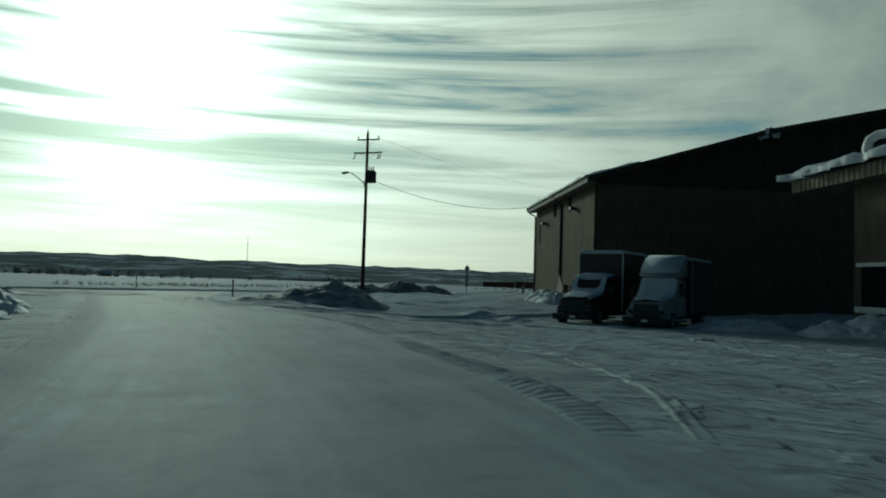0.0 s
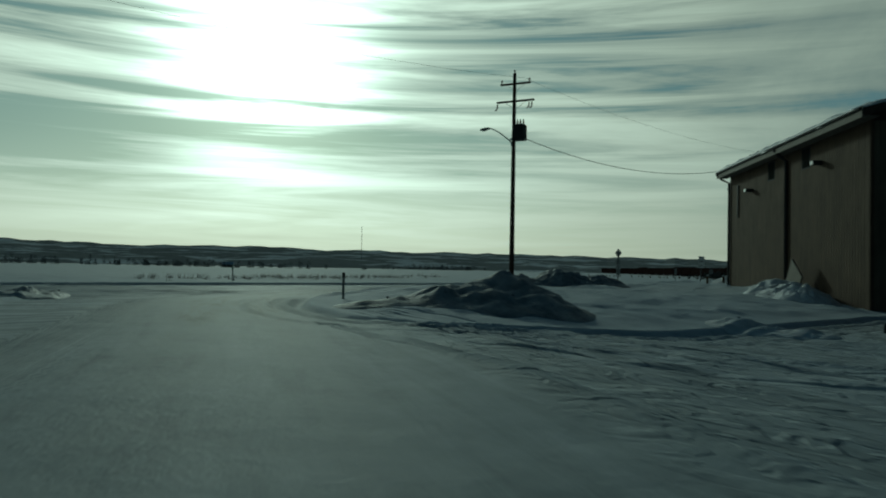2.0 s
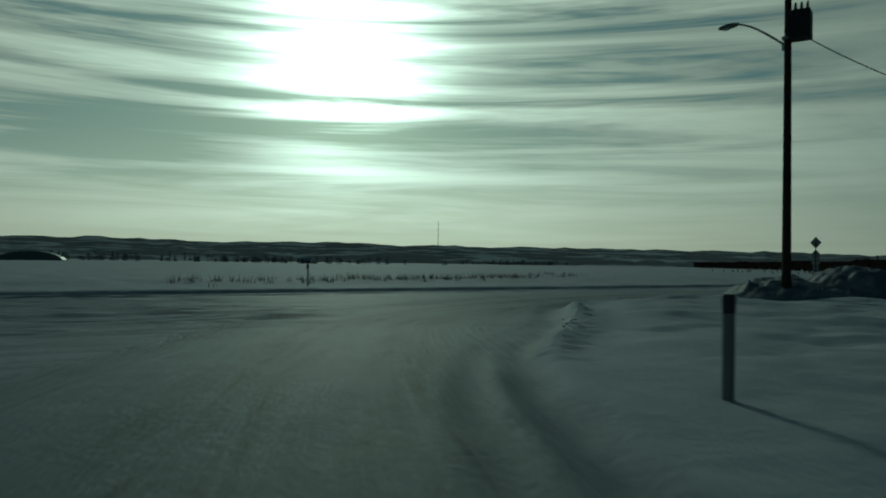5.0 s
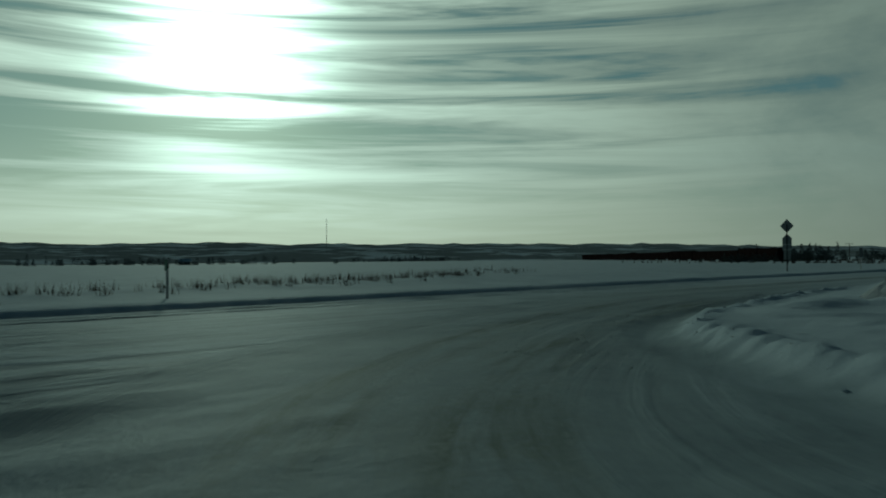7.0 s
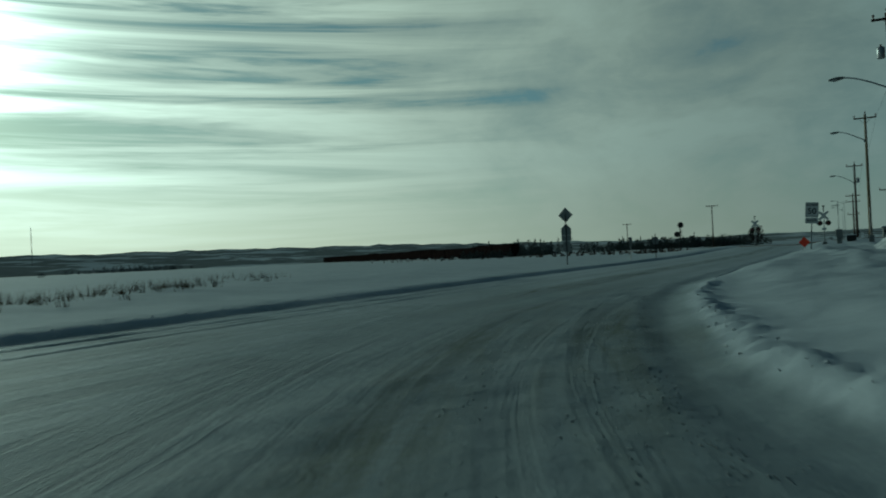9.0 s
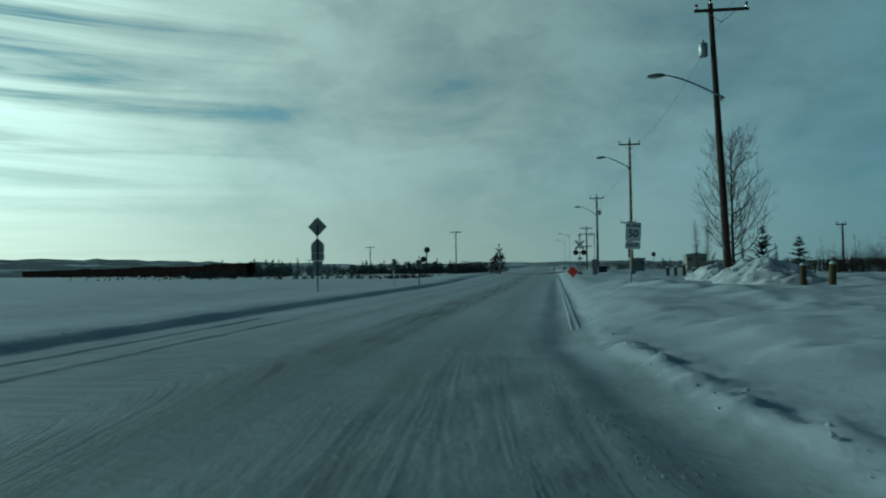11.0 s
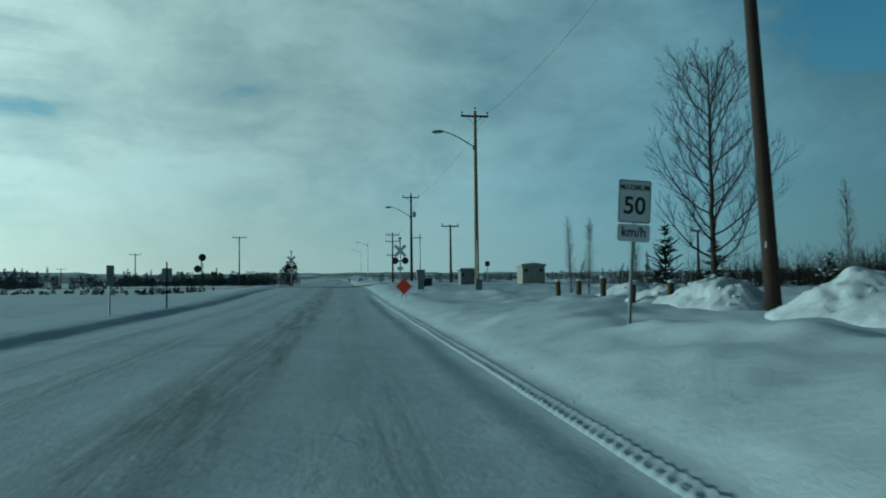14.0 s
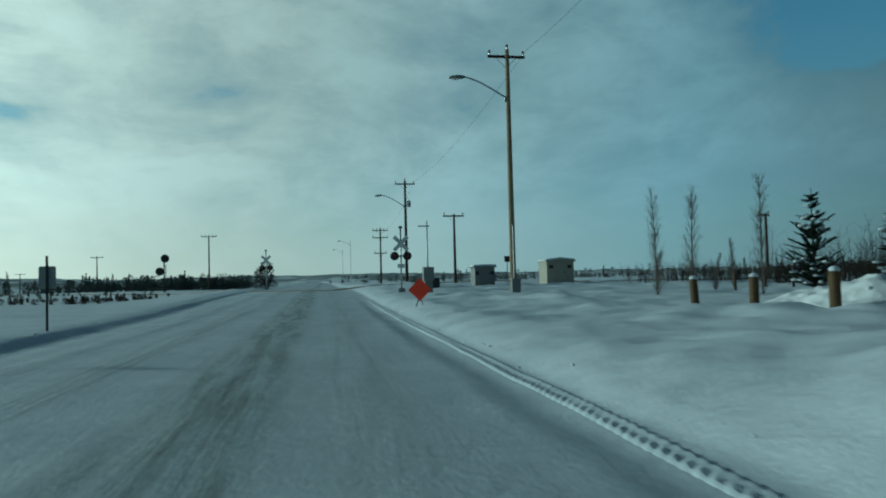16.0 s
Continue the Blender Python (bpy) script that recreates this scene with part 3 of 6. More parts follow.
def lane_wear(x, y):
    """Brown wheel paths on the main road and along the turn."""
    run = x - 0.028 * np.clip(y, -18, 500)
    north = sstep(-34, -20, y)
    w = 1.0 * np.exp(-((run + 1.2) / 0.5) ** 2) + 0.6 * np.exp(-((run + 1.75) / 0.16) ** 2) + 0.4 * np.exp(-((run + 0.75) / 0.14) ** 2) + 0.28 * np.exp(-((run - 0.55) / 0.5) ** 2) + 0.35 * np.exp(-((run + 3.5) / 0.5) ** 2) + 0.22 * np.exp(-((run + 5.1) / 0.5) ** 2)
    w = w + 0.14 * np.exp(-((run + 0.2) / 1.7) ** 2)
    south = 0.25 * np.exp(-((run + 1.0) / 0.6) ** 2) + 0.25 * np.exp(-((run + 3.2) / 0.6) ** 2)
    a = line_distance(x, y, ARC, False)
    arc = 0.8 * np.exp(-((a - 0.9) / 0.55) ** 2) + 0.7 * np.exp(-((a + 0.9) / 0.55) ** 2) + 0.45 * np.exp(-(a / 2.6) ** 2) + 0.45 * np.exp(-((a - 3.2) / 0.7) ** 2)
    arc = arc * (1 - 0.75 * sstep(22, 34, x))
    churn = 1.0 * np.exp(-((x - 3.6) / 1.4) ** 2 - ((y + 36.5) / 4.5) ** 2)
    w = north * w + (1 - north) * np.maximum(np.maximum(south, arc), churn)
    return np.clip(w * (0.55 + 0.75 * value_noise(x * 0.45, y * 0.3, 71)), 0, 1)


def ground_wear(x, y):
    d = edge_distance(x, y)
    packed = 1 - sstep(0.0, 0.3, d)
    lane = np.abs(line_distance(x, y, ARC, False)) + 1.5 * fractal(x * 0.25, y * 0.25, 3, 77)
    packed = packed * (1 - 0.5 * sstep(2.8, 5.5, lane) * sstep(9, 14, x)) * (1 - 0.25 * sstep(-3, -6.5, x - 0.028 * np.clip(y, -18, 500)))
    packed = packed * (1 - 0.6 * sstep(-24, -8, y))
    across, run = lane_coords(x, y)
    # where the main road's own traffic runs straight past the junction
    straight = sstep(2.2, 3.6, across) * (1 - sstep(-30, -20, y))
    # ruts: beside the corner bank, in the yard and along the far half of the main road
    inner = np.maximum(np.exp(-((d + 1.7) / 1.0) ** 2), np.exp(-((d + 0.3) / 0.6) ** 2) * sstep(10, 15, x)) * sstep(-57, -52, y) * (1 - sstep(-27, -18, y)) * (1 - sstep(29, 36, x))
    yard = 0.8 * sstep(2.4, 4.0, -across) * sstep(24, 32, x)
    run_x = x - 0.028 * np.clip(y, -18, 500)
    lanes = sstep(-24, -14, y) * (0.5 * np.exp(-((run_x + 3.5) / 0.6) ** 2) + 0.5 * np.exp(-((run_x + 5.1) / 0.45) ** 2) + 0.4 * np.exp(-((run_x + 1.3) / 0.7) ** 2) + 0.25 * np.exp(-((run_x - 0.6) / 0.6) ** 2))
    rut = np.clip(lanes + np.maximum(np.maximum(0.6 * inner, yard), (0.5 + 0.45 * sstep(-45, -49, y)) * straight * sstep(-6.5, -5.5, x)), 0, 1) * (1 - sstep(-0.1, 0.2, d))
    return (("packed", packed), ("dirt", lane_wear(x, y) * np.minimum(1, packed * 2) * (1 - 0.7 * straight)), ("across", across), ("along", run), ("rut", rut), ("straight", straight), ("yard", sstep(2.6, 4.2, -across) * sstep(28, 35, x) * (1 - sstep(-0.1, 0.2, d))))


def build_ground():
    xs = np.array(sorted(growing(-11, -4200, 0.4, 1.13)) + spaced([(-11, 1.4, 0.2), (1.4, 13, 0.11), (13, 34, 0.15), (34, 58, 0.2)]) + [58] + growing(58, 4200, 0.5, 1.14))
    ys = np.array(sorted(growing(-77, -4200, 0.6, 1.15)) + spaced([(-77, -59, 0.2), (-59, -48, 0.14), (-48, -12, 0.13), (-12, 48, 0.2)]) + [48] + growing(48, 4200, 0.4, 1.08))
    gx, gy = np.meshgrid(xs, ys)
    x, y = gx.ravel(), gy.ravel()
    z = land(x, y)
    nx, ny = len(xs), len(ys)
    i = np.arange(nx * ny).reshape(ny, nx)
    quads = np.stack([i[:-1, :-1], i[:-1, 1:], i[1:, 1:], i[1:, :-1]], -1).reshape(-1, 4)
    me = bpy.data.meshes.new("ground")
    me.vertices.add(len(x))
    me.vertices.foreach_set("co", np.stack([x, y, z], -1).ravel())
    me.loops.add(quads.size)
    me.loops.foreach_set("vertex_index", quads.ravel())
    me.polygons.add(len(quads))
    me.polygons.foreach_set("loop_start", np.arange(0, quads.size, 4))
    me.polygons.foreach_set("use_smooth", np.ones(len(quads), bool))
    me.update(calc_edges=True)
    for name, values in ground_wear(x, y):
        me.attributes.new(name, "FLOAT", "POINT").data.foreach_set("value", values.astype(np.float32))
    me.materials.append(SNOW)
    return tagged(new("ground", me), "snow-covered ground with ploughed packed-snow road and verges", "ground", kind="structure")


build_ground()


def tyre_track(points, width, pitch, depth, label, rut=False):
    """A pressed tyre track: a strip with slanting lug bars, following the land."""
    pts = [Vector((*p, 0)) for p in points]
    line = []
    for k in range(len(pts) - 1):
        p0, p1, p2, p3 = pts[max(k - 1, 0)], pts[k], pts[k + 1], pts[min(k + 2, len(pts) - 1)]
        n = max(2, int((p2 - p1).length / 0.04))
        for j in range(n):
            u = j / n
            line.append(0.5 * ((2 * p1) + (p2 - p0) * u + (2 * p0 - 5 * p1 + 4 * p2 - p3) * u * u + (3 * p1 - p0 - 3 * p2 + p3) * u ** 3))
    across = np.linspace(-0.5, 0.5, 9)
    co, run, faces = [], 0.0, []
    for k, p in enumerate(line):
        d = (line[min(k + 1, len(line) - 1)] - line[max(k - 1, 0)]).normalized()
        n = Vector((-d.y, d.x, 0))
        if k:
            run += (p - line[k - 1]).length
        for a in across:
            q = p + n * (a * width)
            lug = (run + abs(a) * pitch * 1.2) / pitch % 1.0
            h = depth * min(1.0, max(0.0, 0.5 + 1.4 * math.cos(2 * math.pi * lug))) if abs(a) < 0.42 else 0.0
            if rut:
                h = (0.22 * h + (0.6 * depth if 0.2 < abs(a) < 0.45 else 0.0)) * max(0.0, 0.7 + 1.3 * noise.noise((q.x * 0.4, q.y * 0.4, 0.5)) + 0.5 * noise.noise((q.x * 2.1, q.y * 2.1, 4.5)))
            co.append((q.x, q.y, h))
    co = np.array(co)
    w = len(across)
    fade = np.clip(np.minimum(np.arange(len(line)), np.arange(len(line))[::-1]) / 60.0, 0, 1)
    co.reshape(-1, w, 3)[:, :, 2] *= fade[:, None]
    co[:, 2] += land(co[:, 0], co[:, 1]) + 0.014
    co.reshape(-1, w, 3)[:, (0, -1), 2] -= 0.02
    co.reshape(-1, w, 3)[:, :, 2] -= 0.06 * (1 - fade)[:, None]
    for k in range(len(line) - 1):
        for j in range(w - 1):
            a = k * w + j
            faces.append((a, a + 1, a + w + 1, a + w))
    me = bpy.data.meshes.new("tyre_track")
    me.from_pydata(co.tolist(), [], faces)
    me.polygons.foreach_set("use_smooth", [True] * len(faces))
    for name, values in ground_wear(co[:, 0], co[:, 1]):
        me.attributes.new(name, "FLOAT", "POINT").data.foreach_set("value", values.astype(np.float32))
    me.materials.append(SNOW)
    return tagged(new("tyre_track", me), label, "tyre track", "tyre tracks in the snow", kind="stuff")


tyre_track([(2.06, -18), (2.36, -8), (2.68, 3), (3.10, 18), (3.78, 42)], 0.22, 0.2, 0.026, "lugged tyre track pressed along the road edge")
TREAD = [(54.2, -69.8), (52.7, -68.35), (51.4, -67.3), (50, -66.4), (47.4, -64.9), (44.2, -62.9), (40.6, -60.9), (37.3, -59.4), (34, -58.4), (31.5, -57.9), (28.5, -57.1), (26.2, -56.3), (23.5, -55.3), (21, -54)]
tyre_track(TREAD[:6], 0.52, 0.21, 0.015, "lugged tractor tyre track curving out of the yard")
tyre_track(TREAD[5:12], 0.44, 0.2, 0.010, "lugged tractor tyre track curving out of the yard")
tyre_track([(54.3, -69.4), (53.5, -68.2), (52.95, -67.4), (52.3, -66.5), (51.4, -65.4), (49.2, -63.4), (46, -61.6)], 0.22, 0.3, 0.03, "narrow tyre rut crossing the snowy yard", True)
NEAR_HEAP = [(52, -48), (44, -50), (35.5, -52.4), (32, -53), (27.5, -53.1), (22.4, -52.6), (15.4, -49.9), (11, -46.6)]
FAR_HEAP = [(54, -56), (45, -55), (37, -55.4), (33, -55.9), (29.5, -55.5), (24.5, -54), (15.8, -50.8), (11.2, -47.6)]
for k in range(9):
    f = k / 8
    line = [(a * (1 - f) + c * f + rnd.uniform(-0.2, 0.2), b * (1 - f) + d * f + rnd.uniform(-0.2, 0.2)) for (a, b), (c, d) in zip(NEAR_HEAP, FAR_HEAP)]
    tyre_track(line[k % 2:6 - (k % 2)], 0.36 + 0.06 * (k % 3), 0.24, 0.022, "tyre rut sweeping past the snow heap", True)
for k, o in enumerate((0.6, 1.7)):
    tyre_track([(-6.9 + o, -78), (-7.0 + o, -60), (-6.95 + o + 0.1 * k, -44), (-7.0 + o, -28), (-6.95 + o, -12)], 0.75, 0.24, 0.018, "long shallow rut along the far road edge", True)
YARD = [[(56, -63), (50, -58), (46, -52), (41, -46), (38, -43.5)], [(57, -61), (51.5, -56), (47.6, -50.4), (42.8, -45)], [(50, -48), (45, -52), (38, -54.5), (31, -55)],
        [(52, -50), (46, -54), (39, -56.6), (32, -57)], [(58, -58), (52, -52), (50, -46), (51, -40)], [(56, -54), (50, -49.5), (43, -48.5), (36, -50)]]
swerve = random.Random(19)
for k in range(34):
    a, b = swerve.uniform(0, 6.28), swerve.uniform(-0.13, 0.13)
    px, py = swerve.uniform(36, 52), swerve.uniform(-60, -44)
    line = []
    for q in range(7):
        line.append((px, py))
        px, py, a = px + 1.7 * math.cos(a), py + 1.7 * math.sin(a), a + b
    if all(33 < p[0] < 60 and -58 < p[1] < -40 for p in line):
        YARD.append(line)
for k, line in enumerate(YARD):
    tyre_track(line, 0.34, 0.24, 0.022, "tyre track crossing the snowy yard", True)

# ---- crumbs of snow along the ploughed edge ----
def scatter_clods(x, y, least, more, r, mat, name, label):
    """Small angular lumps of snow lying on the land."""
    z = land(x, y)
    base = [(0, 0, 1), (0.9, 0.1, 0.2), (0.2, 0.95, 0.1), (-0.85, 0.2, 0.25), (-0.1, -0.9, 0.15), (0.1, 0, -0.7)]
    tris = [(0, 1, 2), (0, 2, 3), (0, 3, 4), (0, 4, 1), (5, 2, 1), (5, 3, 2), (5, 4, 3), (5, 1, 4)]
    co, faces = [], []
    for px, py, pz in zip(x, y, z):
        e = least + more * r.random() ** 2.5
        n = len(co)
        a = r.random() * 6.28
        for bx, by, bz in base:
            q = r.uniform(0.7, 1.3)
            co.append((px + e * q * (bx * math.cos(a) - by * math.sin(a)), py + e * q * (bx * math.sin(a) + by * math.cos(a)), pz + e * 0.75 * q * bz + e * 0.2))
        faces += [(n + i, n + j, n + k) for i, j, k in tris]
    me = bpy.data.meshes.new(name)
    me.from_pydata(co, [], faces)
    me.materials.append(mat)
    tagged(new(name, me), label, "snow clods", kind="stuff")


def edge_crumbs(count, seed):
    r = np.random.default_rng(seed)
    x = np.concatenate([r.uniform(1.5, 16, count), r.uniform(1.5, 6.5, count), r.uniform(-9, -6, count // 2)])
    y = np.concatenate([r.uniform(-50, -12, count), r.uniform(-16, 45, count), r.uniform(-40, 40, count // 2)])
    d = edge_distance(x, y)
    keep = (d > 0.05) & (d < 0.8) & (r.random(len(x)) < (0.35 - 0.27 * sstep(-24, -16, y)) * np.exp(-((d - 0.35) / 0.25) ** 2))
    scatter_clods(x[keep], y[keep], 0.012, 0.03, r, PILE, "snow_crumbs", "crumbled chunks of snow along the ploughed edge")


edge_crumbs(16000, 9)


def churned_track(points, width, each, seed, label):
    """Clods thrown up by lugged wheels along a line, in rough rows."""
    r = np.random.default_rng(seed)
    xs, ys = [], []
    for (ax, ay), (bx, by) in zip(points, points[1:]):
        n = math.hypot(bx - ax, by - ay)
        for k in range(int(n / 0.11)):
            f = k * 0.11 / n
            thick = noise.noise((ax + (bx - ax) * f * 1.0, ay + (by - ay) * f, seed)) + 0.35
            for q in range(int(each * max(0.0, thick) + r.random())):
                off = r.normal(0, width)
                xs.append(ax + (bx - ax) * f - (by - ay) / n * off + r.normal(0, 0.02) + 0.25 * abs(off) * (bx - ax) / n)
                ys.append(ay + (by - ay) * f + (bx - ax) / n * off + r.normal(0, 0.02) + 0.25 * abs(off) * (by - ay) / n)
    scatter_clods(np.array(xs), np.array(ys), 0.005, 0.013, r, CLODS, "snow_clods", label)


CORNER = [(1.6, -25.5), (2.45, -30), (2.95, -32), (3.5, -34.6), (4.2, -37.4), (4.75, -38.9), (6.0, -41.2), (8.4, -44.0)]
churned_track(CORNER, 0.13, 12, 3, "churned clods of snow in a wheel track round the corner")
churned_track([(x - 0.55, y - 0.15) for x, y in CORNER[1:]], 0.12, 10, 5, "churned clods of snow in a wheel track round the corner")
churned_track([(x - 1.5, y - 0.5) for x, y in CORNER[2:]], 0.2, 5, 7, "churned clods of snow in a wheel track round the corner")
churned_track([(6, -57.2), (9.5, -57.6), (13.5, -58.6), (17, -60.2), (21, -61.5)], 0.45, 14, 11, "broken lumps of snow along the access road edge")


# ---- far hills ----
def build_hills(name, near, far, lift, seed, label):
    """A ring of low wooded hills, higher in the west."""
    rows, cols = 7, 420
    me = bpy.data.meshes.new(name)
    a = np.linspace(-math.pi, math.pi, cols, endpoint=False)
    deg = np.degrees(a)
    top = np.interp(deg, [-180, -40, -16, 13, 28, 42, 60, 100, 150, 180], [0.35, 0.3, 0.3, 0.5, 0.8, 1.0, 1.2, 1.25, 0.7, 0.35])
    wig = fractal(a * 9, a * 0 + seed, 5, seed) * 0.16 + fractal(a * 60, a * 0 + seed, 3, seed + 5) * 0.10
    verts, faces = [], []
    for r in range(rows):
        f = r / (rows - 1)
        rad = near + (far - near) * f
        prof = math.sin(min(1.0, f * 1.15) * math.pi / 2) ** 1.3
        h = far * np.tan(np.radians(np.maximum(top * lift + wig * lift, 0.05))) * prof - 6 * (1 - prof)
        h = h + fractal(a * 40 + r, a * 0 + r * 3.7, 3, seed + r) * 3.0 * prof
        verts.append(np.stack([-np.sin(a) * rad, np.cos(a) * rad, h], -1))
    verts = np.concatenate(verts)
    for r in range(rows - 1):
        for c in range(cols):
            n = (c + 1) % cols
            faces.append((r * cols + c, r * cols + n, (r + 1) * cols + n, (r + 1) * cols + c))
    me.from_pydata(verts.tolist(), [], faces)
    me.materials.append(HILLS)
    return tagged(new(name, me), label, "hills", kind="structure")


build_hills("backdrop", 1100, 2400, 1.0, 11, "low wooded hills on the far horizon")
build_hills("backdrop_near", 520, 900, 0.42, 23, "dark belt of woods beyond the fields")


# ---- snow piles ----
def snow_mound(centre, size, turn, height, peaks, seed, label, tone=None, crisp=0.85):
    """A ploughed heap: several merged cones on the land, with crumbs and slumps."""
    n, m = 96, 72
    lx, ly = size
    u, v = np.meshgrid(np.linspace(-1, 1, n), np.linspace(-1, 1, m))
    ca, sa = math.cos(turn), math.sin(turn)
    x = centre[0] + ca * u * lx - sa * v * ly
    y = centre[1] + sa * u * lx + ca * v * ly
    h = np.zeros_like(u)
    for pu, pv, pr, ph in peaks:
        d = np.hypot((u - pu) * lx, (v - pv) * ly) / pr
        h = np.maximum(h, ph * np.clip(1 - d, 0, 1) ** crisp)
    edge = np.clip((1 - np.maximum(np.abs(u), np.abs(v))) * 5, 0, 1)
    h = h * height * edge
    h = h + (h > 0.02) * np.minimum(h, 0.35) * (0.6 * fractal(x * 0.9, y * 0.9, 4, seed) + 0.42 * np.abs(fractal(x * 1.9, y * 1.9, 2, seed + 7)) + 0.34 * fractal(x * 3.3, y * 3.3, 3, seed + 3))
    h = np.maximum(h, 0)
    base = land(x.ravel(), y.ravel()).reshape(x.shape)
    z = base + np.where(h > 0.015, h, -0.06)
    me = bpy.data.meshes.new("snow_mound")
    i = np.arange(n * m).reshape(m, n)
    quads = np.stack([i[:-1, :-1], i[:-1, 1:], i[1:, 1:], i[1:, :-1]], -1).reshape(-1, 4)
    me.from_pydata(np.stack([x, y, z], -1).reshape(-1, 3).tolist(), [], quads.tolist())
    me.polygons.foreach_set("use_smooth", [True] * len(quads))
    me.materials.append(tone or PILE)
    ob = tagged(new("snow_mound", me), label, "snow mound")
    rr = random.Random(seed)
    for k in range(22):
        a, b = rr.randrange(4, m - 4), rr.randrange(4, n - 4)
        if h[a, b] < 0.08:
            continue
        r = rr.uniform(0.035, 0.10)
        bm = bmesh.new()
        bmesh.ops.create_icosphere(bm, subdivisions=1, radius=r)
        bm.transform(Matrix.Translation((x[a, b], y[a, b], z[a, b] + r * 0.15)) @ Euler((rr.random() * 6, rr.random() * 6, rr.random() * 6)).to_matrix().to_4x4() @ Matrix.Diagonal((1, rr.uniform(0.6, 1.2), rr.uniform(0.5, 0.9), 1)))
        part("snow_lump", bm, tone or PILE, ob)
    return ob


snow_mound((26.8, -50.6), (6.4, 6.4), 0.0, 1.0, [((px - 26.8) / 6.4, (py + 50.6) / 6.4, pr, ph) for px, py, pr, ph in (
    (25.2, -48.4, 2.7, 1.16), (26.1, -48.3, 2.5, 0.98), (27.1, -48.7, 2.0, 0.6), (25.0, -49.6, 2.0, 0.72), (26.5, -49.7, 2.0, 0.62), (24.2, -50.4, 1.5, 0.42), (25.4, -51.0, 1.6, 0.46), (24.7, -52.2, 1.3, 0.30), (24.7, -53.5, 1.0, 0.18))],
    101, "large heap of ploughed snow beside the access road", SHADE_PILE, 1.05)
snow_mound((10.0, -28.5), (5.5, 3.2), radians(70), 1.35, [(0.1, 0.1, 2.9, 0.95), (-0.5, 0.0, 2.4, 0.7), (0.6, -0.1, 2.2, 0.6)], 131, "ploughed snow heap behind the transformer pole", SHADE_PILE)
snow_mound((9.75, -3.7), (3.5, 2.1), radians(88), 0.9, [(-0.2, 0.0, 1.95, 1.0), (0.4, 0.05, 1.75, 0.9), (-0.58, -0.1, 1.3, 0.5), (0.1, 0.3, 1.1, 0.5), (-0.35, 0.35, 0.9, 0.42)], 151, "sunlit heap of ploughed snow beside wooden posts")
snow_mound((9.4, 2.45), (2.4, 1.6), radians(88), 0.56, [(-0.2, 0.0, 1.3, 1.0), (0.12, -0.05, 1.3, 1.0), (0.5, 0.1, 1.0, 0.6), (-0.45, 0.1, 0.9, 0.8)], 171, "low snow heap near the pole base")
snow_mound((11.4, 10.5), (4.4, 1.6), radians(86), 0.62, [(-0.5, 0.0, 1.6, 1.0), (0.2, 0.1, 1.5, 0.9), (0.7, 0.0, 1.2, 0.7)], 181, "low drift of ploughed snow behind the posts")
snow_mound((48.5, -36.0), (3.6, 2.6), radians(35), 1.1, [(0.0, 0.0, 2.2, 1.0), (-0.5, 0.1, 1.8, 0.6), (0.5, 0.0, 1.6, 0.8)], 191, "ploughed snow bank below the annex wall")
snow_mound((42.3, -36.5), (3.0, 2.2), radians(20), 0.55, [(0.0, 0.0, 2.4, 1.0), (0.5, 0.0, 1.6, 0.8)], 201, "low snow bank beside the parked trucks")
snow_mound((24.9, -26.5), (4.0, 2.4), radians(-45), 1.0, [(0.0, 0.1, 2.0, 0.8), (-0.5, 0.0, 1.8, 0.9), (0.5, 0.0, 1.6, 0.9)], 211, "slumped roof-snow heap along the building wall")
snow_mound((10.6, -59.6), (5.6, 1.3), radians(-16), 0.34, [(-0.5, 0.0, 1.5, 1.0), (0.0, 0.1, 1.6, 0.7), (0.5, 0.0, 1.4, 0.9)], 221, "long low bank of ploughed snow by the access road", CLODS)
snow_mound((33.5, -68.0), (6.5, 1.5), radians(-24), 0.55, [(-0.6, 0.0, 1.4, 0.9), (-0.15, 0.1, 1.5, 0.7), (0.3, 0.0, 1.4, 1.0), (0.7, 0.0, 1.2, 0.7)], 241, "rough bank of ploughed snow edging the yard")
snow_mound((22.0, -64.4), (5.0, 1.4), radians(-17), 0.5, [(-0.5, 0.0, 1.4, 1.0), (0.1, 0.1, 1.3, 0.7), (0.6, 0.0, 1.2, 0.8)], 251, "low bank of ploughed snow edging the access road")
snow_mound((31.4, -42.2), (2.6, 1.6), radians(10), 0.26, [(-0.2, 0.0, 1.5, 1.0), (0.4, 0.0, 1.2, 0.7)], 231, "small snow heap beside the maroon truck")


# ---- utility poles and street lamps ----
def insulator(parent, p):
    bm = bmesh.new()
    add_tube(bm, [(p[0], p[1], p[2]), (p[0], p[1], p[2] + 0.10), (p[0], p[1], p[2] + 0.16), (p[0], p[1], p[2] + 0.24)], [0.03, 0.035, 0.075, 0.04], 8)
    part("insulator", bm, PORCELAIN, parent)


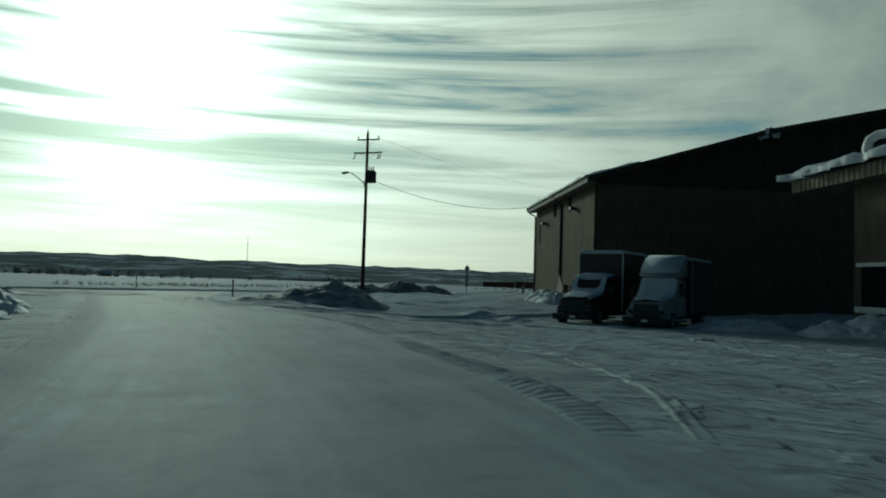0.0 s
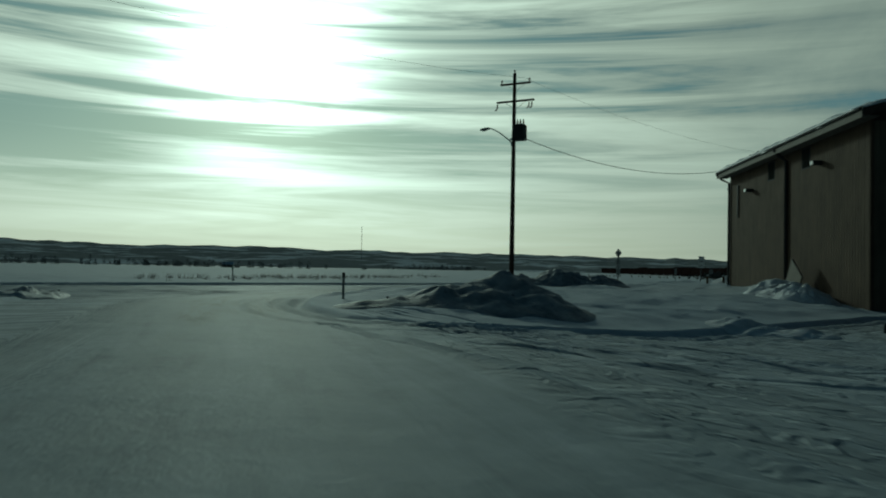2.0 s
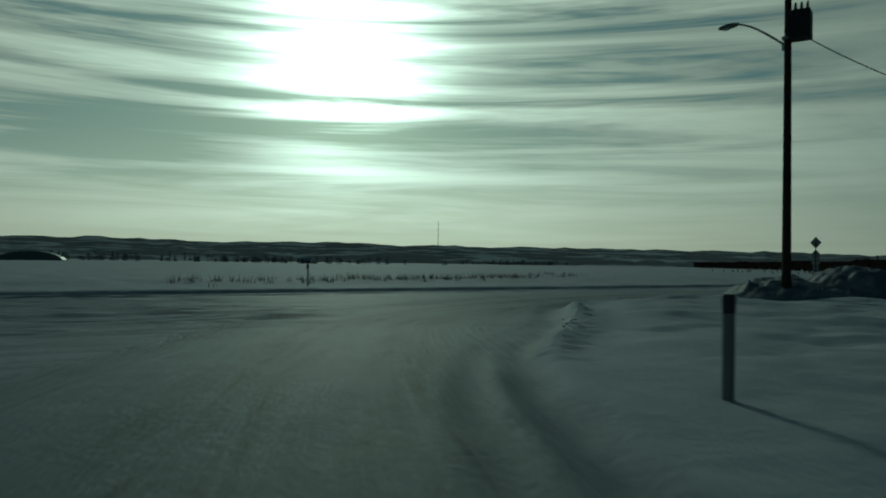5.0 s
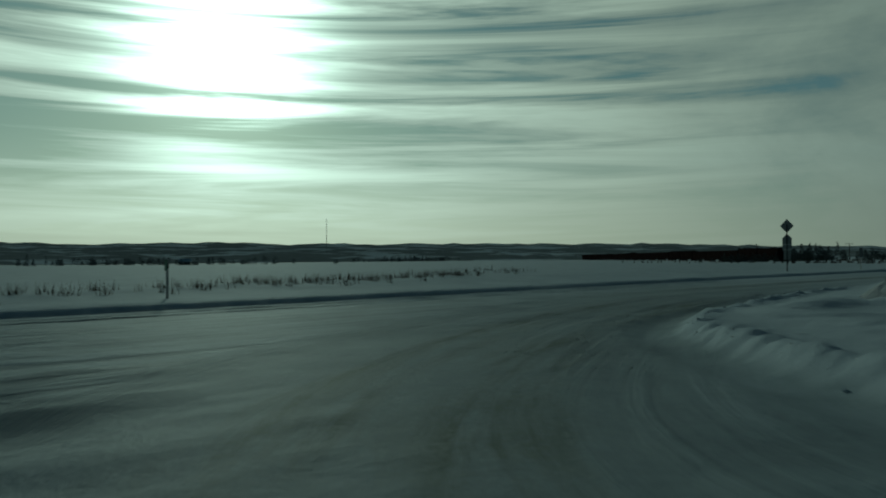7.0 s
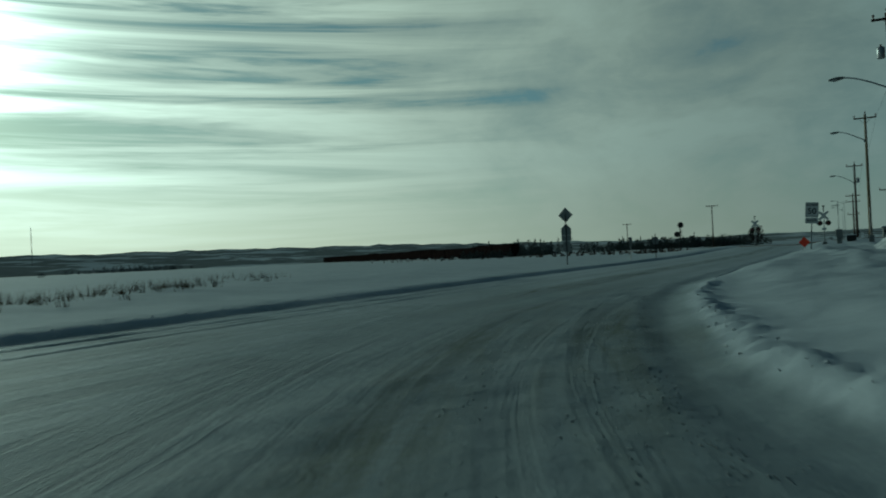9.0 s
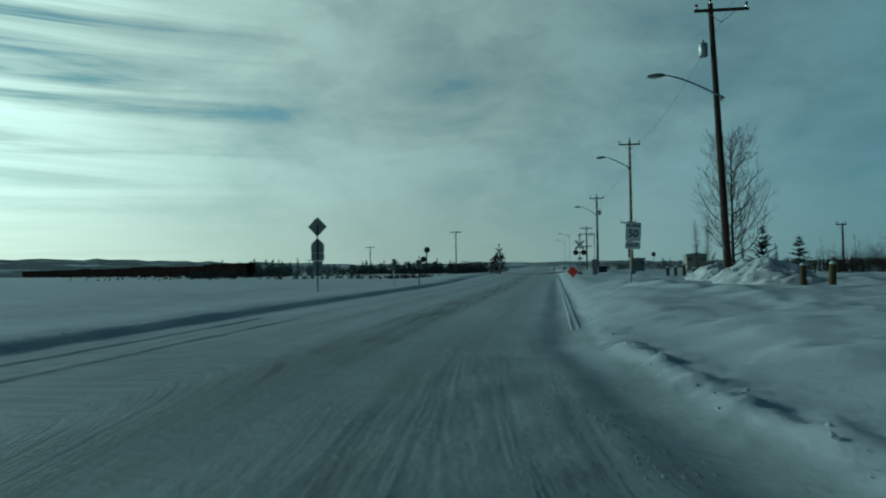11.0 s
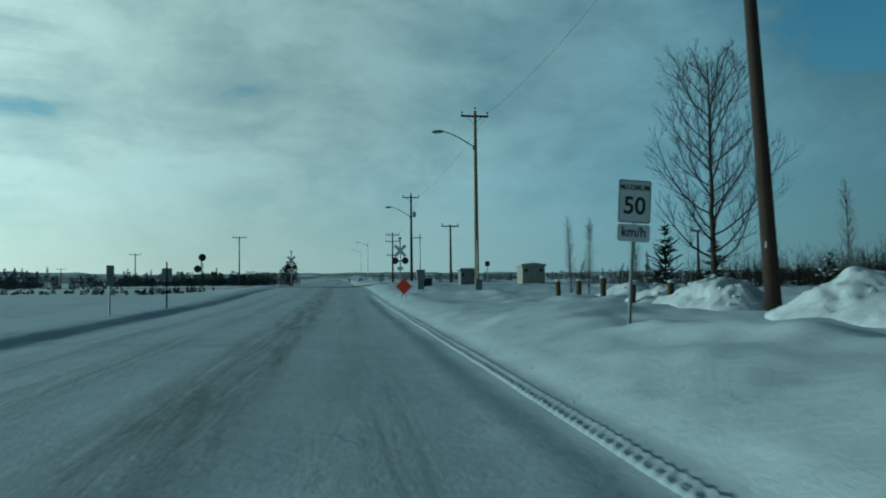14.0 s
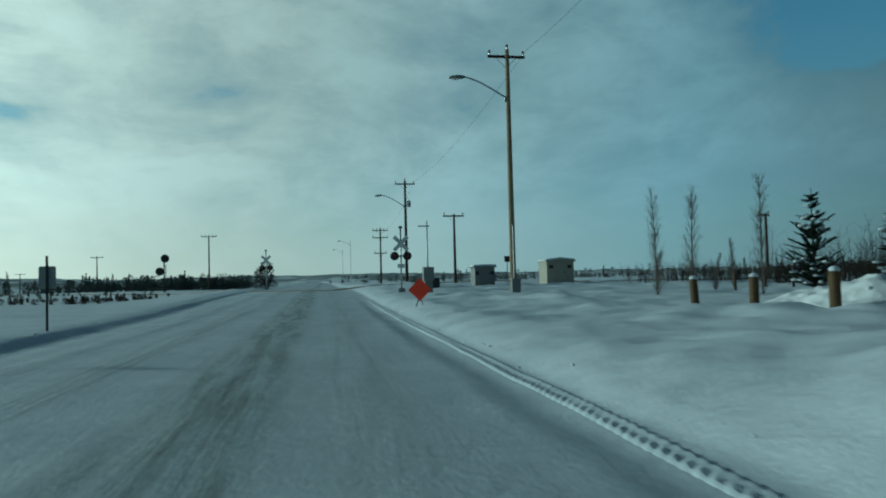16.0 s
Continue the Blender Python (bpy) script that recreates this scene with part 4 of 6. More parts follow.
def street_lamp(parent, z, reach, rise, turn=math.pi):
    """A curved bracket arm with a cobra-head lamp, reaching over the road."""
    c, s = math.cos(turn), math.sin(turn)
    pts = []
    for k in range(9):
        f = k / 8
        r = reach * (1 - (1 - f) ** 1.25)
        pts.append((c * r, s * r, z + rise * math.sin(f * math.pi / 2) ** 1.0))
    part("bracket_arm", tube(pts, [0.045 - 0.012 * k / 8 for k in range(9)], 8), GALV, parent, "curved steel bracket arm", True)
    bm = bmesh.new()
    bmesh.ops.create_uvsphere(bm, u_segments=14, v_segments=8, radius=1.0)
    m = Matrix.Translation((c * (reach + 0.32), s * (reach + 0.32), z + rise - 0.01)) @ Matrix.Rotation(turn, 4, "Z") @ Matrix.Rotation(radians(4), 4, "Y") @ Matrix.Diagonal((0.42, 0.15, 0.10, 1))
    bm.transform(m)
    head = part("lamp_head", bm, LAMP_GREY, parent, "grey cobra-head street lamp", True)
    bm = bmesh.new()
    bmesh.ops.create_uvsphere(bm, u_segments=12, v_segments=6, radius=1.0)
    bm.transform(Matrix.Translation((c * (reach + 0.42), s * (reach + 0.42), z + rise - 0.07)) @ Matrix.Rotation(turn, 4, "Z") @ Matrix.Diagonal((0.19, 0.11, 0.08, 1)))
    part("lens", bm, WHITE_PAINT, head, "", True)
    bm = box((-0.05, -0.05, z - 0.12), (0.05, 0.05, z + 0.12), 0.01, Matrix.Translation((c * 0.14, s * 0.14, 0)))
    part("bracket_plate", bm, GALV, parent)


def crossarm(parent, z, half, turn, pins, mat, drop=0.0):
    m = Matrix.Rotation(turn, 4, "Z")
    part("crossarm", box((-half, 0.11, z - 0.06), (half, 0.21, z + 0.06), 0.012, m), mat, parent, "wooden crossarm")
    for p in pins:
        q = m @ Vector((p, 0.16, z + 0.06))
        insulator(parent, q)
    for sgn in (-1, 1):
        a, b = m @ Vector((sgn * half * 0.55, 0.22, z - 0.03)), m @ Vector((0.0, 0.17, z - 0.55))
        part("brace", tube([a, b], 0.014, 5), GALV, parent)


def utility_pole(x, y, top, label, wood, radius=0.15, lean=(0, 0), sink=0.4, group="utility poles along the road"):
    z0 = land_at(x, y)
    ob = thing("utility_pole", pose(x, y, z0, 0, 0, 0), label, "utility pole", group)
    h = top - z0
    pts, rad = [], []
    for k in range(9):
        f = k / 8
        zz = -sink + (h + sink) * f
        pts.append((lean[0] * zz / h, lean[1] * zz / h, zz))
        rad.append(radius * (1 - 0.38 * f))
    part("pole", tube(pts, rad, 14), wood, ob, "tapered wooden pole shaft", True)
    return ob, h, z0


def can_transformer(parent, m, r=0.19, h=0.55):
    bm = bmesh.new()
    add_tube(bm, [(0, 0, 0), (0, 0, 0.03), (0, 0, h), (0, 0, h + 0.04)], [r * 0.9, r, r, r * 0.85], 16)
    bm.transform(m)
    t = part("transformer", bm, GALV, parent, "grey cylindrical pole transformer", True)
    part("bushing", tube([m @ Vector((0, 0, h + 0.03)), m @ Vector((0, 0, h + 0.12)), m @ Vector((0, 0, h + 0.2))], [0.04, 0.05, 0.025], 8), PORCELAIN, t)


# pole by the yard: two crossarms, a box transformer and a street lamp
poleA, hA, zA = utility_pole(9.7, -32.15, 13.45, "dark wooden utility pole with box transformer and street lamp", WOOD_DARK, 0.17)
crossarm(poleA, hA - 0.62, 1.05, radians(22), (-0.95, 0.95), WOOD_DARK)
crossarm(poleA, hA - 1.75, 1.3, radians(22), (), WOOD_DARK)
insulator(poleA, (0, 0, hA))
mA = Matrix.Rotation(radians(22), 4, "Z")
for px in (-1.25, 0.95, 1.15):
    cut = part("fuse_cutout", tube([mA @ Vector((px, 0.2, hA - 1.85)), mA @ Vector((px - 0.06, 0.25, hA - 2.15)), mA @ Vector((px - 0.22, 0.28, hA - 2.25))], [0.04, 0.05, 0.03], 7), PORCELAIN, poleA, "hanging fuse cutout")
tb = part("transformer", box((0.05, -0.42, hA - 4.35), (0.78, 0.30, hA - 3.35), 0.03, mA), DARK_METAL, poleA, "dark box-shaped pole transformer")
for bx in (0.25, 0.45, 0.65):
    part("bushing", tube([mA @ Vector((bx, 0, hA - 3.36)), mA @ Vector((bx, 0, hA - 3.2)), mA @ Vector((bx, 0, hA - 2.98))], [0.05, 0.06, 0.03], 8), PORCELAIN, tb)
part("hanger_bracket", box((-0.18, -0.2, hA - 4.3), (0.06, 0.2, hA - 4.2), 0.01, mA), GALV, poleA)
street_lamp(poleA, hA - 4.55, 1.8, 1.15, radians(197))

# leaning pole near the speed sign
poleB, hB, zB = utility_pole(9.57, 0.36, 12.1, "leaning dark-stained utility pole with street lamp and transformer", WOOD_DARK, 0.175, (-0.42, 0.35))
crossarm(poleB, hB - 0.35, 1.15, 0.0, (-1.05, 1.05), WOOD_DARK)
insulator(poleB, (-0.42, 0.35, hB))
can_transformer(poleB, Matrix.Translation((-0.78, 0.25, hB - 2.35)))
street_lamp(poleB, hB - 4.25, 2.55, 1.1)
part("ground_rod_clip", box((-0.19, -0.06, 1.35), (-0.13, 0.06, 1.5), 0.01), GALV, poleB, "pale metal tag")

# pole by the crossing huts
poleC, hC, zC = utility_pole(9.57, 31.4, 11.35, "weathered tan utility pole with street lamp over the road", WOOD_TAN, 0.15)
crossarm(poleC, hC - 0.3, 0.9, 0.0, (-0.82, 0.82), WOOD_DARK)
insulator(poleC, (0, 0, hC))
street_lamp(poleC, hC - 2.35, 2.1, 0.98)
part("meter_box", box((-0.16, -0.34, 0.1), (0.26, -0.15, 0.75), 0.02), LAMP_GREY, poleC, "grey meter box")
part("conduit", tube([(0.0, -0.17, 0.7), (0.0, -0.17, 3.2)], 0.03, 8), GALV, poleC)

poleD, hD, zD = utility_pole(10.1, 70.4, 10.4, "distant wooden utility pole with street lamp and transformer", WOOD_DARK, 0.17)
crossarm(poleD, hD - 0.3, 1.0, 0.0, (-0.9, 0.9), WOOD_DARK)
insulator(poleD, (0, 0, hD))
street_lamp(poleD, hD - 2.6, 2.3, 1.15)
can_transformer(poleD, Matrix.Translation((0.36, 0, hD - 2.6)))

poleE, hE, zE = utility_pole(13.3, 62.4, 6.35, "short wooden utility pole with one crossarm", WOOD_DARK, 0.14)
crossarm(poleE, hE - 0.15, 0.95, 0.0, (-0.85, 0.85), WOOD_DARK)
poleF, hF, zF = utility_pole(31.6, 44.3, 4.65, "short wooden pole with a stubby crossarm", WOOD_DARK, 0.13)
crossarm(poleF, hF - 0.12, 0.6, radians(20), (-0.5, 0.5), WOOD_DARK)
poleG, hG, zG = utility_pole(10.9, 102, 8.0, "distant wooden utility pole with double crossarms", WOOD_DARK, 0.15)
crossarm(poleG, hG - 0.4, 1.1, 0.0, (-1, -0.5, 0.5, 1), WOOD_DARK)
crossarm(poleG, hG - 1.4, 1.1, 0.0, (-1, 1), WOOD_DARK)
crossarm(poleG, hG - 3.6, 0.9, 0.0, (-0.8, 0.8), WOOD_DARK)
poleL, hL, zL = utility_pole(-15.5, 128.9, 8.9, "wooden utility pole beside the railway", WOOD_DARK, 0.15)
crossarm(poleL, hL - 0.2, 1.3, 0.0, (-1.2, -0.6, 0.6, 1.2), WOOD_DARK)
for px, py, top, half in ((-45, 174.8, 7.4, 1.3), (-82, 236.4, 5.0, 1.4), (-193, 478, 6.7, 1.8)):
    far_pole, hh, zz = utility_pole(px, py, top, "far wooden utility pole standing in the fields", WOOD_DARK, 0.16)
    crossarm(far_pole, hh - 0.25, half, radians(15), (-half * 0.9, half * 0.9), WOOD_DARK)
for px, py in ((11.6, 178), (12.4, 228)):
    far_lamp, hh, zz = utility_pole(px, py, 10.2, "far street lamp on a slim pole", GALV, 0.07, group="far street lamps")
    street_lamp(far_lamp, hh - 0.9, 2.4, 0.9)
poleS, hS, zS = utility_pole(9.3, -66, 12.8, "wooden utility pole south of the junction", WOOD_DARK, 0.16)
crossarm(poleS, hS - 0.6, 1.05, 0.0, (-0.95, 0.95), WOOD_DARK)


def wire(a, b, sag, label, r=0.011):
    pts = []
    for k in range(25):
        f = k / 24
        p = Vector(a).lerp(Vector(b), f)
        p.z -= sag * 4 * f * (1 - f)
        pts.append(p)
    ob = mesh_object("overhead_wire", tube(pts, r, 5), CABLE)
    return tagged(ob, label, "overhead wire", "overhead wires")


ROW = [(9.3, -66, 12.2), (9.7, -32.15, 13.0), (9.07, 0.7, 12.0), (9.57, 31.4, 11.3), (10.1, 70.4, 10.3), (10.9, 102, 7.85)]
for (ax, ay, az), (bx, by, bz) in zip(ROW, ROW[1:]):
    for off in (0.9,):
        wire((ax + off, ay, az), (bx + off, by, bz), 0.7, "thin black power line strung between poles", 0.007)
wire((9.9, -32.0, 9.45), (12.6, -11.6, 8.95), 1.05, "sagging service cable from pole to building", 0.022)


# ---- road signs ----
def sign_post(name, x, y, h, label, category, turn=0.0, sink=0.3, lean=0.0, radius=0.03, group="", post_tone=None):
    ob = thing(name, pose(x, y, land_at(x, y), 0, lean, math.degrees(turn)), label, category, group)
    bm = bmesh.new()
    add_box(bm, (-radius, -0.022, -sink), (radius, 0.022, h), 0.006)
    part("post", bm, post_tone or GALV, ob, "steel sign post")
    return ob


def rounded(w, h, r=0.05, n=4):
    out = []
    for cx, cz, a0 in ((w / 2 - r, h / 2 - r, 0), (-w / 2 + r, h / 2 - r, 90), (-w / 2 + r, -h / 2 + r, 180), (w / 2 - r, -h / 2 + r, 270)):
        for k in range(n + 1):
            a = radians(a0 + 90 * k / n)
            out.append((cx + r * math.cos(a), cz + r * math.sin(a)))
    return out


def plate(parent, name, outline, z, y, mat, label="", thick=0.006):
    bm = prism([(a, b + z) for a, b in outline], y - thick, y, 1)
    return part(name, bm, mat, parent, label)


def lettering(parent, text, size, x, z, y, stretch=1.0):
    cu = bpy.data.curves.new("lettering", "FONT")
    cu.body, cu.size, cu.align_x, cu.align_y, cu.extrude = text, size, "CENTER", "CENTER", 0.0015
    cu.offset = 0.006 * size / 0.3
    tmp = bpy.data.objects.new("lettering", cu)
    me = bpy.data.meshes.new_from_object(tmp)
    bpy.data.objects.remove(tmp)
    me.transform(Matrix.Translation((x, y, z)) @ Matrix.Rotation(radians(90), 4, "X") @ Matrix.Diagonal((stretch, 1, 1, 1)))
    me.materials.clear()
    me.materials.append(SIGN_BLACK)
    ob = new("lettering", me)
    ob.parent = parent
    return tagged(ob, "black sign lettering")


s50 = sign_post("speed_limit_sign", 5.13, -2.25, 2.5, "white speed limit sign reading MAXIMUM 50 km/h", "road sign", 0.0, 0.3, 3.4, 0.025, post_tone=LAMP_GREY)
zs = 2.41 - land_at(5.10, -2.25)
panel = plate(s50, "speed_panel", rounded(0.6, 0.75), zs - 0.375, -0.028, SIGN_WHITE, "white speed panel with black border")
for a, b, c, d in ((-0.285, -0.275, -0.36, 0.36), (0.275, 0.285, -0.36, 0.36), (-0.285, 0.285, 0.35, 0.36), (-0.285, 0.285, -0.36, -0.35)):
    part("border_line", box((a, -0.0375, zs - 0.375 + c), (b, -0.0345, zs - 0.375 + d)), SIGN_BLACK, panel)
lettering(panel, "MAXIMUM", 0.135, 0, zs - 0.135, -0.036, 0.86)
lettering(panel, "50", 0.42, 0, zs - 0.46, -0.036, 0.98)
tab = plate(s50, "unit_tab", rounded(0.6, 0.3), zs - 0.92, -0.028, SIGN_WHITE, "white km/h tab")
lettering(tab, "km/h", 0.235, 0, zs - 0.91, -0.036, 0.95)
for bz in (-0.1, -0.65, -0.85, -1.0):
    part("bolt", tube([(0, -0.034, zs + bz), (0, -0.042, zs + bz)], 0.012, 6), GALV, s50)

dia = sign_post("warning_sign", -10.1, 5.5, 3.55, "grey back of stacked diamond and tab road signs", "road sign", radians(-4), post_tone=DARK_METAL)
zd = -land_at(-10.1, 5.5) - 0.08
plate(dia, "diamond_panel", [(0, 0.53), (-0.53, 0), (0, -0.53), (0.53, 0)], 3.05 + zd, 0.034, SIGN_BACK, "grey back of a diamond panel")
plate(dia, "pentagon_panel", [(0.05, 0.40), (-0.05, 0.40), (-0.36, 0.10), (-0.36, -0.36), (0.36, -0.36), (0.36, 0.10)], 2.02 + zd, 0.034, SIGN_BACK, "grey back of a pentagon panel")
plate(dia, "upper_tab", rounded(0.72, 0.36, 0.03), 1.45 + zd, 0.034, SIGN_BACK)
plate(dia, "lower_tab", rounded(0.54, 0.72, 0.03), 0.86 + zd, 0.034, SIGN_BACK)
for bz in (1.645, 1.25):
    part("panel_strip", box((-0.36, 0.012, bz + zd - 0.02), (0.36, 0.03, bz + zd + 0.02), 0.004), SIGN_WHITE, dia, "bright metal strip")

zb = land_at(-7.0, 20.6)
back50 = sign_post("speed_limit_sign", -7.0, 20.6, 1.6 - zb, "grey back of a small roadside speed sign", "road sign", post_tone=DARK_METAL)
plate(back50, "speed_panel", rounded(0.45, 0.62), 1.0 - zb, 0.034, SIGN_BACK, "grey aluminium sign back")
zb = land_at(-7.5, 13.4)
side = sign_post("roadside_sign", -7.5, 13.4, 1.3 - zb, "narrow pale roadside marker sign seen edge-on", "road sign", radians(48))
plate(side, "panel", rounded(0.3, 0.72, 0.02), 0.95 - zb, -0.03, SIGN_BACK, "grey-green marker panel")

small = sign_post("roadside_sign", 14.0, 48.0, 2.0, "small dark sign on a thin post", "road sign")
plate(small, "panel", rounded(0.4, 0.42), 1.8, -0.03, MAROON, "dark red panel")

work = thing("work_sign", pose(4.35, 26.2, land_at(4.35, 26.2)) @ Matrix.Scale(0.72, 4), "bright orange diamond roadwork sign on folding stand", "work sign")
plate(work, "diamond_panel", [(0, 0.62), (-0.62, 0), (0, -0.62), (0.62, 0)], 0.86, -0.03, ORANGE, "orange diamond panel")
for k in (-1, 1):
    part("stand_leg", tube([(0, 0.02, 0.55), (k * 0.22, 0.3, -0.1)], 0.014, 6), DARK_METAL, work)
    part("stand_leg", tube([(0, 0.02, 0.55), (k * 0.22, -0.12, -0.1)], 0.014, 6), DARK_METAL, work)


def delineator(x, y, h, label, sign=False):
    ob = thing("marker_post", pose(x, y, land_at(x, y)), label, "marker post", "roadside marker posts")
    part("post", box((-0.045, -0.03, -0.3), (0.045, 0.03, h), 0.012), LAMP_GREY if not sign else GALV, ob, "slim post")
    part("dark_band", box((-0.048, -0.033, h - 0.16), (0.048, 0.033, h + 0.01), 0.012), SIGN_BLACK, ob, "black reflector band")
    if sign:
        plate(ob, "panel", rounded(0.2, 0.34, 0.03), h - 0.05, -0.036, SIGN_GREEN, "small green panel")
    return ob


delineator(20.9, -51.8, 0.64 - land_at(20.9, -51.8), "pale grey marker post with black top in snow")
delineator(-9.6, -42.3, 0.64 - land_at(-9.6, -42.3), "slim roadside marker post with green panel", True)
delineator(-7.4, -66.5, 0.9, "slim roadside marker post with dark top")


# ---- timber posts along the verge ----
def timber_post(x, y, h, tilt, grow):
    ob = thing("timber_post", pose(x, y, land_at(x, y), tilt[0], tilt[1], rnd.uniform(-20, 20)), "squat wooden bollard post capped with snow", "bollard", "wooden bollards along the verge")
    bm = bmesh.new()
    add_tube(bm, [(0, 0, -0.3), (0, 0, 0.02), (0, 0, h * 0.6), (0, 0, h - 0.03), (0, 0, h)], [grow, grow, grow * 0.98, grow * 0.96, grow * 0.86], 12)
    part("shaft", bm, POST_WOOD, ob, "round timber shaft", True)
    bm = bmesh.new()
    bmesh.ops.create_uvsphere(bm, u_segments=12, v_segments=8, radius=1.0)
    bm.transform(Matrix.Translation((0.01, 0, h + 0.01)) @ Matrix.Diagonal((grow * 1.02, grow * 0.95, 0.075, 1)))
    part("snow_cap", bm, SNOW, ob, "rounded cap of snow", True)


for k in range(-7, 4):
    timber_post(9.72 + rnd.uniform(-0.06, 0.06) + (0.35 if k < -4 else 0.0), 8.11 + 2.5 * k, 0.66 + rnd.uniform(-0.05, 0.07) , (rnd.uniform(-3, 3), rnd.uniform(-3, 3)), 0.105)


# ---- railway crossing ----
def crossing_signal(x, y, s, label, facing=0.0):
    ob = thing("crossing_signal", pose(x, y, land_at(x, y), 0, 0, facing) @ Matrix.Scale(s, 4), label, "crossing signal", "railway crossing signals")
    part("mast", tube([(0, 0, -0.2), (0, 0, 3.95)], 0.055, 10), GALV, ob, "steel signal mast", True)
    part("base_box", box((-0.2, -0.2, -0.1), (0.2, 0.2, 0.25), 0.03), GREY_HUT, ob)
    for sgn in (-1, 1):
        m = Matrix.Translation((0, -0.08, 3.02)) @ Matrix.Rotation(radians(45 * sgn), 4, "Y")
        part("crossbuck_blade", box((-0.6, -0.008 - 0.008 * sgn, -0.115), (0.6, 0.004 - 0.008 * sgn, 0.115), 0.0, m), SIGN_WHITE, ob, "white crossbuck blade")
    part("light_bar", box((-0.42, -0.05, 2.2), (0.42, 0.05, 2.28), 0.01), DARK_METAL, ob)
    for sgn in (-1, 1):
        bm = bmesh.new()
        add_tube(bm, [(sgn * 0.4, -0.04, 2.24), (sgn * 0.4, -0.06, 2.24)], 0.27, 18)
        lamp = part("light_disc", bm, SIGN_BLACK, ob, "black round target disc")
        bm = bmesh.new()
        add_tube(bm, [(sgn * 0.4, -0.07, 2.24), (sgn * 0.4, -0.24, 2.24)], [0.12, 0.11], 14)
        part("lens", bm, RED_LENS, lamp, "unlit red lens")
        bm = bmesh.new()
        add_tube(bm, [(sgn * 0.4, 0.04, 2.24), (sgn * 0.4, 0.2, 2.24)], [0.13, 0.10], 12)
        part("housing", bm, DARK_METAL, lamp)
    part("track_plate", box((-0.22, -0.075, 1.5), (0.22, -0.06, 1.75), 0.0), SIGN_WHITE, ob, "small white plate")
    part("bell", tube([(0, 0, 3.95), (0, 0, 4.0), (0, 0, 4.12)], [0.06, 0.15, 0.05], 12), DARK_METAL, ob)
    return ob


crossing_signal(6.0, 43.8, 1.0, "railway crossing signal with crossbuck and unlit lamps")
crossing_signal(-4.7, 99, 1.3, "railway crossing signal with crossbuck across the tracks", 4)

comm = thing("equipment_mast", pose(7.3, 41.6, land_at(7.3, 41.6)), "thin grey mast with equipment cabinet", "mast")
part("mast", tube([(0, 0, -0.2), (0, 0, 4.3)], [0.05, 0.035], 8), GALV, comm, "slim steel mast", True)
part("top_bar", box((-0.55, -0.03, 3.95), (0.15, 0.03, 4.02), 0.005), GALV, comm)
part("cabinet", box((-0.3, -0.24, 0.75), (0.34, 0.24, 1.55), 0.03), LAMP_GREY, comm, "grey equipment cabinet")
part("cabinet_foot", box((-0.22, -0.18, -0.2), (0.26, 0.18, 0.76), 0.02), GREY_HUT, comm)
low = thing("equipment_box", pose(8.6, 47.5, land_at(8.6, 47.5)), "low dark trackside equipment box", "equipment box")
part("body", box((-0.45, -0.3, -0.1), (0.45, 0.3, 0.7), 0.03), DARK_METAL, low)
part("lid", box((-0.5, -0.35, 0.7), (0.5, 0.35, 0.78), 0.02), SNOW, low, "snow-covered lid")

rs = thing("rail_signal", pose(-18.9, 106.7, land_at(-18.9, 106.7)), "railway signal mast with two black round targets", "rail signal")
part("mast", tube([(0, 0, -0.2), (0, 0, 5.0)], 0.09, 10), DARK_METAL, rs, "signal mast", True)
for dx, dz in ((0.15, 4.75), (-0.55, 2.95)):
    disc = part("target_disc", tube([(dx, -0.12, dz), (dx, -0.16, dz)], 0.58, 20), SIGN_BLACK, rs, "black round target")
    part("lens", tube([(dx, -0.16, dz), (dx, -0.5, dz)], 0.14, 10), DARK_METAL, disc)
part("ladder", box((0.16, 0.1, 0), (0.2, 0.45, 3.9), 0.0), DARK_METAL, rs)


def hut(x, y, w, d, h, wall, label, rise=0.22):
    ob = thing("signal_hut", pose(x, y, land_at(x, y)), label, "signal hut", "trackside signal huts")
    part("shell", box((-w / 2, -d / 2, -0.2), (w / 2, d / 2, h), 0.02), wall, ob)
    part("roof", prism([(-w / 2 - 0.12, h), (w / 2 + 0.12, h), (w / 2 + 0.12, h + 0.08), (0, h + rise), (-w / 2 - 0.12, h + 0.08)], -d / 2 - 0.12, d / 2 + 0.12, 1), wall, ob, "shallow gabled roof")
    part("snow_layer", prism([(-w / 2 - 0.1, h + 0.09), (0, h + rise + 0.004), (w / 2 + 0.1, h + 0.09), (w / 2 + 0.08, h + 0.2), (0, h + rise + 0.12), (-w / 2 - 0.08, h + 0.2)], -d / 2 - 0.1, d / 2 + 0.1, 1), SNOW, ob, "snow on the roof")
    dr = part("door", box((-0.42, -d / 2 - 0.03, 0.05), (0.42, -d / 2 - 0.004, h - 0.15), 0.01), wall, ob, "metal door")
    part("handle", box((0.28, -d / 2 - 0.06, 0.8), (0.36, -d / 2 - 0.032, 0.9), 0.005), DARK_METAL, dr)
    for k in (-1, 1):
        part("vent", box((k * w * 0.34 - 0.16, -d / 2 - 0.02, h - 0.5), (k * w * 0.34 + 0.16, -d / 2 - 0.003, h - 0.25), 0.0), DARK_METAL, ob, "dark louvre vent")


hut(19.2, 52.6, 2.15, 1.9, 1.65, CREAM, "cream trackside signal hut with snowy roof")
hut(12.3, 48.3, 1.4, 1.3, 1.25, GREY_HUT, "grey trackside equipment hut in snow", 0.1)


